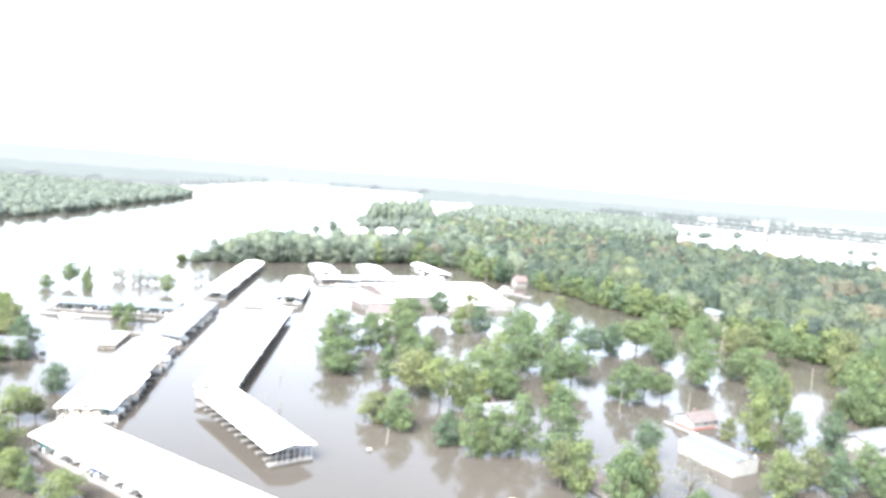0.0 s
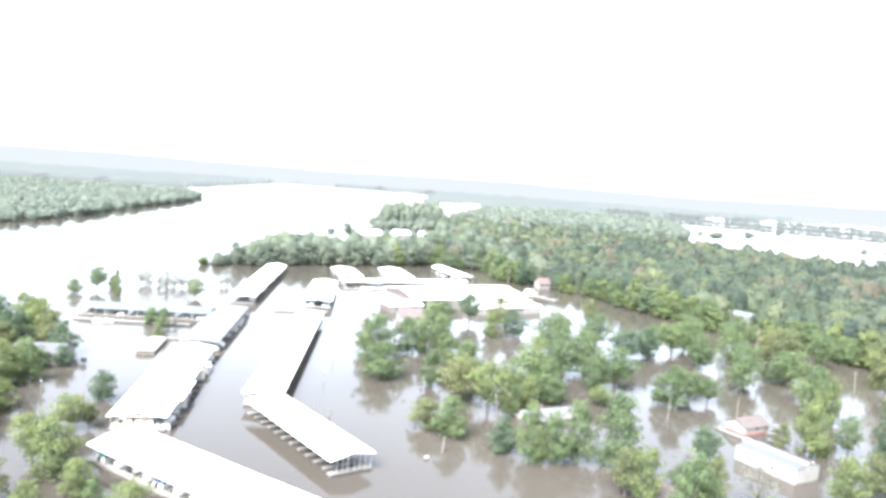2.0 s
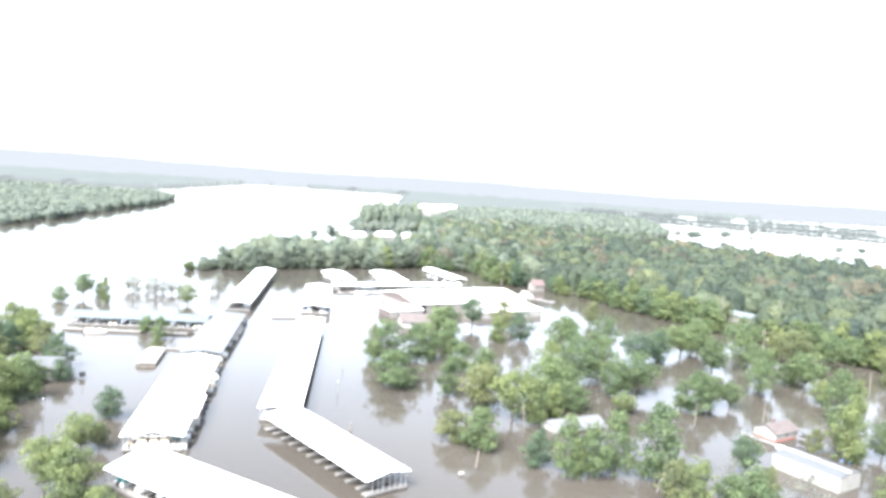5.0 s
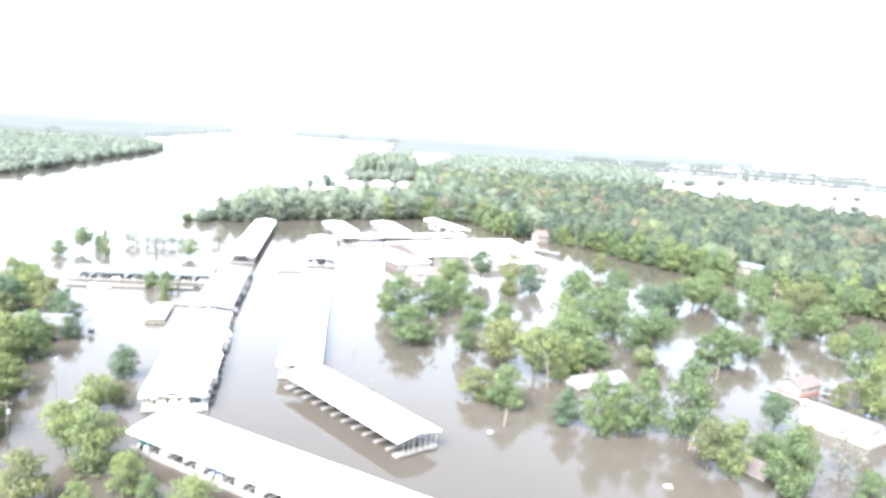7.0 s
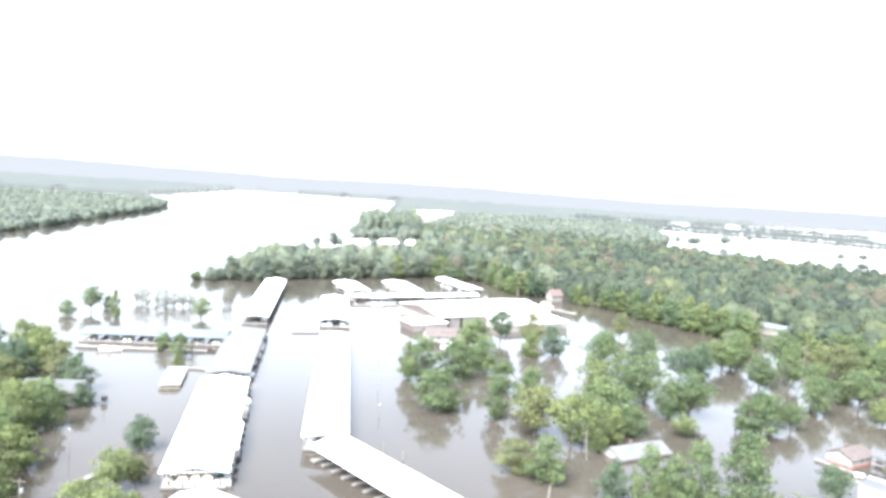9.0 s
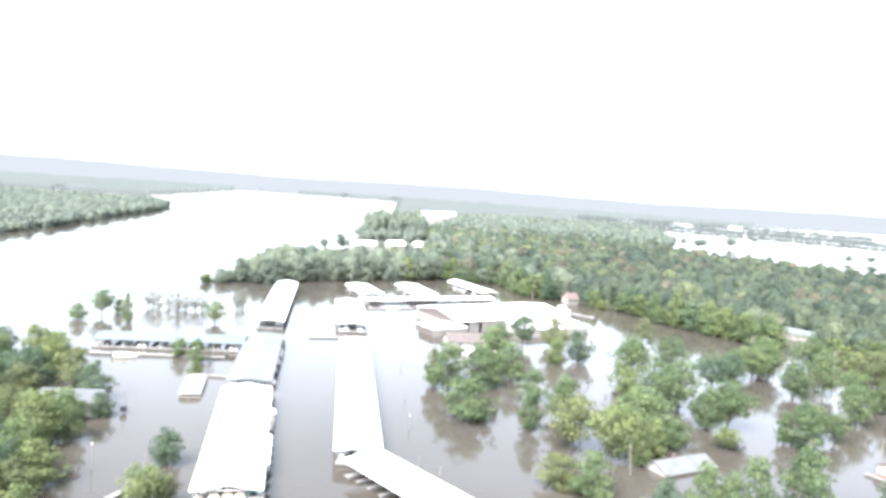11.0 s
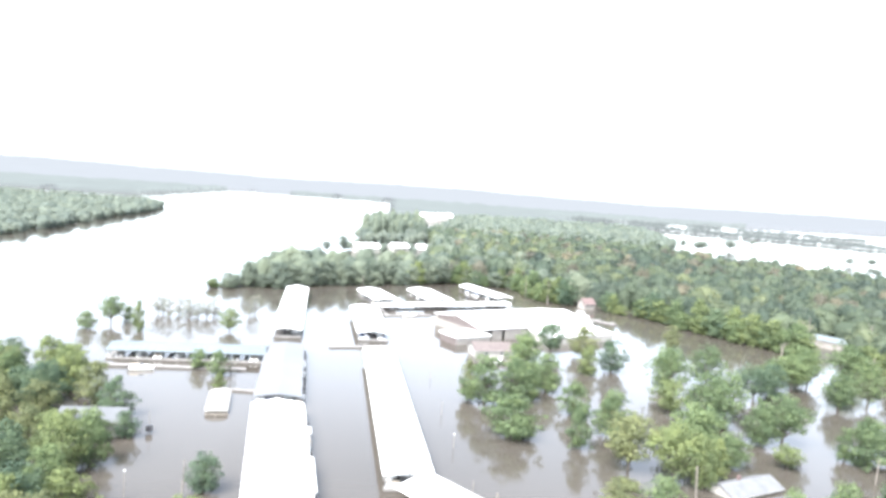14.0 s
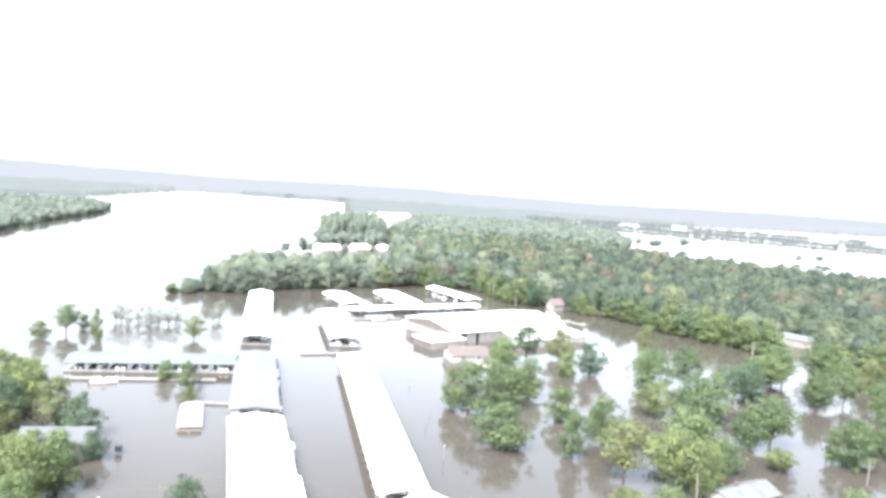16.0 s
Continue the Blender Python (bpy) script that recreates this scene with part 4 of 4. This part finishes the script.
# ---- buildings ----
def house(near, far, width, wall, rise, wall_mat, roof_mat, label, category="house", sink=0.0, doors=(), windows=0, skirt=None, chimney=False, over=0.45, name="house"):
    """A gabled house; its ridge runs from the near to the far end. doors: (offset across the near gable, width, height)."""
    m, length = along(*near, *far)
    h = empty(name, m @ pose(0, 0, -sink), label, category)
    w = width / 2
    for s in (-1, 1):
        bm = bmesh.new()
        box(bm, 0.15, s * w - 0.075, -0.5, length - 0.15, s * w + 0.075, wall)
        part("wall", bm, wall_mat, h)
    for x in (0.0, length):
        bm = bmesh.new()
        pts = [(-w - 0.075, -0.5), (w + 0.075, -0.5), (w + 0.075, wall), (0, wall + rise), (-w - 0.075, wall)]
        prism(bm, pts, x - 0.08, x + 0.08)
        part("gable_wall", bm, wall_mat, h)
    part("roof", gable_roof(bmesh.new(), length, width, wall + 0.13, rise, over, 0.14), roof_mat, h)
    for s in (-1, 1):
        bm = bmesh.new()
        zf = wall - rise * over / w
        box(bm, -over, s * (w + over) - 0.03, zf - 0.1, length + over, s * (w + over) + 0.03, zf + 0.08)
        part("fascia", bm, PAINT_WHITE, h)
    if skirt:
        part("skirting", boxed(-0.11, -w - 0.1, -0.4, length + 0.11, w + 0.1, 0.45), skirt, h)
    for i, (o, dw, dh) in enumerate(doors):
        # the dark of an open doorway is a coloured slab on the wall
        part("door", boxed(-0.13, o - dw / 2, 0.0, -0.085, o + dw / 2, dh), DARK, h, "dark slab for an open doorway")
    for i in range(windows):
        x = length * (i + 0.7) / (windows + 0.4)
        for s in (-1, 1):
            f = part("window", boxed(x - 0.5, s * w - 0.1 if s < 0 else w + 0.076, wall * 0.45, x + 0.5, -w - 0.076 if s < 0 else w + 0.1, wall * 0.8), PAINT_WHITE, h)
            g = boxed(x - 0.42, s * w - 0.115 if s < 0 else w + 0.1, wall * 0.45 + 0.08, x + 0.42, -w - 0.1 if s < 0 else w + 0.115, wall * 0.8 - 0.08)
            part("pane", g, GLASS, f)
    if chimney:
        part("chimney", boxed(length * 0.4, 0.3, wall + rise * 0.4, length * 0.4 + 0.6, 0.9, wall + rise + 0.7), ROOF_RED, h)
    return h


shed = house((56.8, 153.6), (63.8, 141.6), 7.2, 2.9, 0.6, PAINT_WHITE, ROOF_PALE, "long white metal shed with a low roof standing in floodwater", "shed", windows=0, over=0.12, name="shed")
pane = part("window", boxed(8.2, -3.72, 1.1, 9.2, -3.676, 1.75), PAINT_WHITE, shed)
part("pane", boxed(8.28, -3.735, 1.18, 9.12, -3.721, 1.67), GLASS, pane)
part("vent", boxed(10.4, -3.73, 1.3, 10.8, -3.676, 1.65), DARK, shed, "small dark wall vent")
part("ridge_cap", prism(bmesh.new(), [(-0.25, 3.615), (0.0, 3.675), (0.25, 3.615), (0.0, 3.635)], -0.1, 13.9), ROOF_WHITE, shed)
house((60.6, 169.6), (67.6, 173.4), 5.4, 2.1, 1.2, PAINT_WHITE, ROOF_BROWN, "small white house with brown roof and red skirting in floodwater", windows=1, skirt=PAINT_RED, chimney=True)
house((96.2, 160.2), (111.0, 168.6), 8.0, 2.6, 1.3, PAINT_WHITE, ROOF_SLATE, "white house with a grey shingle roof standing in floodwater", windows=3)
house((9.7, 167.3), (22.1, 173.2), 6.4, 2.6, 1.4, PAINT_WHITE, ROOF_SLATE, "flooded white house sunk to its grey roof", sink=1.9, windows=0, chimney=True)
house((-106.8, 187.0), (-119.0, 186.0), 8.5, 3.2, 1.5, PAINT_WHITE, ROOF_PALE, "white cabin with a grey metal roof among trees", windows=1)
house((131.0, 314.5), (121.5, 328.5), 6.5, 3.4, 1.4, PAINT_CREAM, ROOF_BLUE, "pale metal-roofed building half hidden in the forest", "building")
house((28.2, 137.8), (35.3, 126.6), 6.0, 2.4, 1.3, PAINT_WHITE, ROOF_BROWN, "long shed sunk to its brownish grey roof among trees", "shed", sink=1.9, name="shed")
house((-26.6, 273.2), (-14.2, 275.6), 8.2, 2.5, 1.9, PAINT_WHITE, ROOF_BROWN, "white house with a pinkish brown roof beside the marina shop", windows=2)
house((132.0, 302.0), (139.0, 305.0), 5.0, 2.6, 1.6, PAINT_CREAM, ROOF_BROWN, "small cabin with a brown roof hidden in the forest", "cabin", windows=1, name="cabin")
house((39.2, 386.2), (45.0, 388.8), 5.0, 3.0, 2.3, PAINT_CREAM, ROOF_RED, "two-storey white house with faded red roof at the forest edge", windows=2)
for a, b, w, wall in (((-84, 603), (-66, 611), 10, 4.2), ((-56, 618), (-44, 626), 10, 4.8), ((-35, 640), (-27, 644), 7, 3.2)):
    house(a, b, w, wall, 2.8, PAINT_WHITE, ROOF_WHITE, "white-roofed riverside house in a flooded forest clearing", windows=2)
for a, b, w in (((-24, 1196), (10, 1206), 20), ((14, 1232), (40, 1240), 16)):
    house(a, b, w, 8.0, 4.0, PAINT_WHITE, ROOF_WHITE, "large pale building far off behind the forest", "building")


def porch():
    p = empty("porch", pose(68.6, 168.6, 0, 0, 0, 26), "small timber porch deck with white rail beside the house", "porch")
    part("deck", boxed(0, -1.4, 0.5, 2.4, 1.4, 0.68), DECK, p)
    for x in (0.1, 2.3):
        for y in (-1.3, 1.3):
            part("post", boxed(x - 0.07, y - 0.07, -0.6, x + 0.07, y + 0.07, 2.2), TIMBER, p)
    for z in (1.0, 1.4):
        part("rail", boxed(0.1, -1.39, z, 2.36, -1.31, z + 0.12), PAINT_WHITE, p)
        part("rail", boxed(2.31, -1.3, z, 2.39, 1.36, z + 0.12), PAINT_WHITE, p)
    for y in (-0.9, -0.45, 0.0, 0.45, 0.9):
        part("baluster", boxed(2.33, y - 0.025, 0.68, 2.38, y + 0.025, 1.4), PAINT_WHITE, p)
    part("roof", prism(bmesh.new(), [(-1.6, 2.2), (0, 2.45), (1.6, 2.2), (1.6, 2.1), (-1.6, 2.1)], -0.2, 2.6), ROOF_SLATE, p)


porch()


def marina_shop():
    """The marina's long hall with a lower front hall and a low block before its end."""
    m, _ = along(-17.0, 297.0, -8.3, 301.9)
    b = empty("marina_building", m, "large pale metal boat hall with white roofs and dark open bays", "building")

    def hall(x0, x1, y0, y1, wall, rise, wall_mat, roof_mat, gaps=()):
        cuts = [x0] + [v for g in gaps for v in g] + [x1]
        for a, c in zip(cuts[0::2], cuts[1::2]):
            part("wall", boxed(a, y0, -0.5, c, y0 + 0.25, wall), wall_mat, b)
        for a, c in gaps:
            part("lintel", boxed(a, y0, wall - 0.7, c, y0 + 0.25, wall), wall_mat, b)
            # dark-coloured panel stands in for the unlit depth of the bay
            part("bay_back", boxed(a - 0.5, y0 + 5, -0.5, c + 0.5, y0 + 5.2, wall - 0.3), DARK, b, "dark panel inside an open bay")
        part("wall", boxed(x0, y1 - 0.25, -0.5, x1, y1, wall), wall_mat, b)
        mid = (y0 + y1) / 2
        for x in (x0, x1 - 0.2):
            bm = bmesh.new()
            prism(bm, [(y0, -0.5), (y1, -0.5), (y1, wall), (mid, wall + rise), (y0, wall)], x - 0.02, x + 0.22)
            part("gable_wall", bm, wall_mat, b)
        bm = gable_roof(bmesh.new(), x1 - x0, y1 - y0, wall + 0.15, rise, 0.5, 0.15)
        bmesh.ops.translate(bm, verts=bm.verts[:], vec=(x0, mid, 0))
        roof_seams(part("roof", bm, roof_mat, b), x1 - x0, y1 - y0, wall + 0.15, rise, 0.5, 2.2, x0, mid)

    hall(-4, 50, 0.5, 32, 4.5, 2.3, PAINT_CREAM, ROOF_WHITE, gaps=((-2.0, 0.6), (5.2, 6.6)))
    part("gable_panel", prism(bmesh.new(), [(3.0, 3.1), (30.0, 3.1), (30.0, 4.55), (16.25, 6.3), (3.0, 4.55)], -4.1, -4.03), ROOF_BROWN, b, "brown panel on the gable")
    part("block_end", boxed(-17.08, -2.4, -0.5, -17.01, 7.9, 2.6), ROOF_BROWN, b, "brown panel on the end wall")
    # lower front hall with a single slope
    bm = bmesh.new()
    prism(bm, [(0.4, 3.7), (-12.4, 2.9), (-12.4, 2.75), (0.4, 3.55)], 17.5, 50)
    part("front_roof", bm, ROOF_WHITE, b)
    part("front_wall", boxed(18, -12.2, -0.5, 49.5, -11.95, 2.75), PAINT_WHITE, b)
    for x in (18, 49.3):
        bm = bmesh.new()
        prism(bm, [(0.3, -0.5), (0.3, 3.5), (-12, 2.75), (-12, -0.5)], x, x + 0.2)
        part("side_wall", bm, PAINT_WHITE, b)
    # low block
    part("block", boxed(-17, -2.5, -0.5, -4.1, 8.0, 2.7), PAINT_CREAM, b)
    part("block_front", boxed(-4.1, -2.5, -0.5, -2.4, 0.4, 2.7), PAINT_CREAM, b)
    part("block_roof", boxed(-17.4, -2.9, 2.7, -4.15, 8.3, 2.95), ROOF_WHITE, b)
    part("block_front_roof", boxed(-4.15, -2.9, 2.7, -2.2, 0.45, 2.95), ROOF_WHITE, b)
    part("block_band", boxed(-17.06, -2.56, 1.5, -2.45, -2.5, 2.6), PAINT_WHITE, b)
    return b


marina_shop()


# ---- small things ----
def raft():
    m, length = along(-91.8, 199.6, -94.4, 215.0)
    r = empty("raft", m, "flat white covered raft moored on floodwater", "raft")
    part("deck", boxed(0, -2.5, -0.2, length, 2.5, 0.35), TIMBER, r)
    bm = bmesh.new()
    prism(bm, [(-2.5, 0.95), (-1.3, 1.45), (1.3, 1.45), (2.5, 0.95), (2.5, 0.8), (-2.5, 0.8)], -0.2, length + 0.2)
    part("roof", bm, PAINT_WHITE, r)
    for x in (0.3, length / 2, length - 0.3):
        for y in (-2.2, 2.2):
            part("post", boxed(x - 0.08, y - 0.08, 0.3, x + 0.08, y + 0.08, 0.95), TIMBER, r)
    bm = bmesh.new()
    rod(bm, (-0.3, 0, 0.2), (-2.2, 0.1, 0.1), 0.12, 0.1)
    part("boom", bm, TIMBER, r)


raft()


def utility_pole(x, y, height, lean_x=0.0, lean_y=0.0, arm=False, radius=0.14):
    p = empty("pole", pose(x, y, 0), "weathered timber pole rising from floodwater" if radius > 0.1 else "thin grey marker post rising from floodwater", "pole", "poles")
    bm = bmesh.new()
    top = Vector((lean_x, lean_y, height))
    rod(bm, (0, 0, -1.0), top, radius, radius * 0.75, 8)
    part("shaft", bm, TIMBER, p)
    if arm:
        bm = bmesh.new()
        rod(bm, top + Vector((-0.9, 0, -0.5)), top + Vector((0.9, 0, -0.5)), 0.06, 0.06, 5)
        part("crossarm", bm, TIMBER, p)
        part("meter_box", boxed(0.12, -0.2, height * 0.62, 0.5, 0.2, height * 0.62 + 0.7), STEEL, p)
    return p


for x, y, h, lx, ly, arm, r in (
        (4.2, 165.2, 6.6, -1.0, -1.2, False, 0.19),
        (-8.5, 143.0, 3.4, 0.4, 0, False, 0.17),
        (24.1, 136.0, 4.0, 1.6, 0.4, False, 0.14),
        (-40.7, 208.0, 3.2, 0, 0, False, 0.08),
        (-33.9, 160.0, 1.6, 0, 0, False, 0.2),
        (-89.5, 166.3, 2.6, 0, 0, False, 0.09),
        (-92.0, 130.0, 6.0, 0, 0, True, 0.13),
        (71.0, 156.0, 3.0, 0, 0, False, 0.12)):
    utility_pole(x, y, h, lx, ly, arm, r)
for x, y, h, lx, ly, arm, r in (
        (-87.0, 156.0, 3.2, 0.1, 0, False, 0.12),
        (-41.8, 240.7, 3.0, 0, 0, False, 0.08),
        (-37.9, 163.0, 2.4, 0, 0, False, 0.07),
        (-68.0, 391.0, 9.0, 0, 0, False, 0.15),
        (16.0, 412.0, 10.5, 0, 0, False, 0.15),
        (112.0, 212.0, 7.0, -0.3, 0, False, 0.14),
        (46.5, 176.0, 5.5, 0.2, 0, False, 0.13),
        (64.0, 178.0, 6.0, 0.2, 0, False, 0.13)):
    utility_pole(x, y, h, lx, ly, arm, r)


def lamp_post(x, y, height):
    p = empty("lamp_post", pose(x, y, 0), "thin grey lamp post with domed head rising from floodwater", "lamp post", "lamp posts")
    part("shaft", rod(bmesh.new(), (0, 0, -1.0), (0, 0, height - 0.3), 0.08, 0.06, 8), TIMBER, p)
    bm = rod(bmesh.new(), (0, 0, height - 0.32), (0, 0, height - 0.12), 0.07, 0.17, 10)
    rod(bm, (0, 0, height - 0.12), (0, 0, height), 0.17, 0.07, 10)
    part("lamp_head", bm, STEEL, p, "grey dome lamp head")


lamp_post(-96.0, 155.4, 4.8)
lamp_post(-39.6, 185.6, 3.2)


def dead_tree(x, y, height, seed):
    rng = random.Random(seed)
    d = empty("dead_tree", pose(x, y, 0), "bare grey dead tree trunk standing in the flooded forest", "dead tree", "dead trees at the forest edge")
    bm = bmesh.new()
    p, r = Vector((0, 0, -0.4)), 0.34
    for i in range(5):
        q = Vector((rng.uniform(-0.35, 0.35), rng.uniform(-0.35, 0.35), height * (i + 1) / 5))
        rod(bm, p, q, r, r * 0.78, 7)
        p, r = q, r * 0.78
    part("trunk", bm, TIMBER, d)
    for i in range(5):
        a, z = rng.uniform(0, 6.28), height * rng.uniform(0.45, 0.9)
        foot, reach = Vector((0, 0, z)), rng.uniform(1.2, 2.6)
        mid = foot + Vector((math.cos(a) * reach * 0.6, math.sin(a) * reach * 0.6, 0.5))
        bm = rod(bmesh.new(), foot, mid, 0.13, 0.09, 5)
        rod(bm, mid, mid + Vector((math.cos(a + 0.5) * reach * 0.5, math.sin(a + 0.5) * reach * 0.5, reach * 0.6)), 0.09, 0.03, 5)
        part("branch", bm, TIMBER, d)


for i, (x, y, h) in enumerate(((127.0, 303.0, 12.0), (129.5, 301.0, 14.0), (105.5, 303.0, 15.0), (25.0, 398.0, 12.0), (92.0, 296.0, 6.0), (104.0, 262.0, 9.0))):
    dead_tree(x, y, h, i)

n = empty("channel_marker", pose(-102, 186, 0), "dark equipment box on a post above floodwater", "marker")
bm = bmesh.new()
rod(bm, (0, 0, -1), (0, 0, 4.6), 0.06, 0.05)
part("post", bm, TIMBER, n)
part("box", boxed(-0.55, -0.5, 0.5, 0.55, 0.5, 1.6), BLACK, n)

for x, y, a, s in ((15.2, 121.0, 10, 0.75), (-11.4, 139.0, 30, 0.55)):
    k = empty("barrel_raft", pose(x, y, 0, 0, 0, a), "small pale float adrift on floodwater", "float", "floats")
    part("hull", wedge(bmesh.new(), -1.1 * s, 1.1 * s, 0.7 * s, 0.6 * s, -0.1, 0.4, 0.15), ROOF_PALE, k)
    part("lid", boxed(-0.8 * s, -0.45 * s, 0.4, 0.7 * s, 0.45 * s, 0.5), COVER_TAN, k)
k = empty("driftwood", pose(-97.5, 152, 0.0, 0, 0, 20), "tangled brown driftwood afloat on floodwater", "driftwood")
for i in range(7):
    a = i * 0.9
    part("branch", rod(bmesh.new(), (-0.9 * math.cos(a), -0.7 * math.sin(a), 0.05), (1.1 * math.cos(a), 0.8 * math.sin(a), 0.2), 0.12, 0.05), BARK, k)


def plastic_barrel(x, y, turn):
    b = empty("barrel", pose(x, y, 0.12, 0, 90, turn), "blue plastic barrel floating among drowned branches", "barrel", "barrels")
    bm = bmesh.new()
    for z0, z1, r0, r1 in ((-0.45, -0.32, 0.25, 0.3), (-0.32, 0.32, 0.3, 0.3), (0.32, 0.45, 0.3, 0.25)):
        rod(bm, (0, 0, z0), (0, 0, z1), r0, r1, 12)
    part("body", bm, BLUE_PLASTIC, b)
    part("cap", rod(bmesh.new(), (0.12, 0, 0.44), (0.12, 0, 0.49), 0.06, 0.06, 8), BLACK, b)


plastic_barrel(71.6, 157.0, 25)
plastic_barrel(72.6, 156.0, 70)


def gas_tank(x, y, turn):
    g = empty("gas_tank", pose(x, y, 0.55, 0, 0, turn), "white rounded gas tank half sunk beside the shed", "gas tank", "gas tanks")
    bm = bmesh.new()
    for x0, x1, r0, r1 in ((-0.9, -0.75, 0.2, 0.4), (-0.75, 0.75, 0.4, 0.4), (0.75, 0.9, 0.4, 0.2)):
        rod(bm, (x0, 0, 0), (x1, 0, 0), r0, r1, 12)
    part("shell", bm, GEL_WHITE, g)
    part("valve_cover", rod(bmesh.new(), (0, 0, 0.36), (0, 0, 0.55), 0.14, 0.12, 8), STEEL, g)
    for s in (-0.5, 0.5):
        part("foot", boxed(s - 0.08, -0.3, -0.9, s + 0.08, 0.3, -0.3), STEEL, g)


gas_tank(69.0, 150.2, 35)
gas_tank(60.6, 162.3, -20)
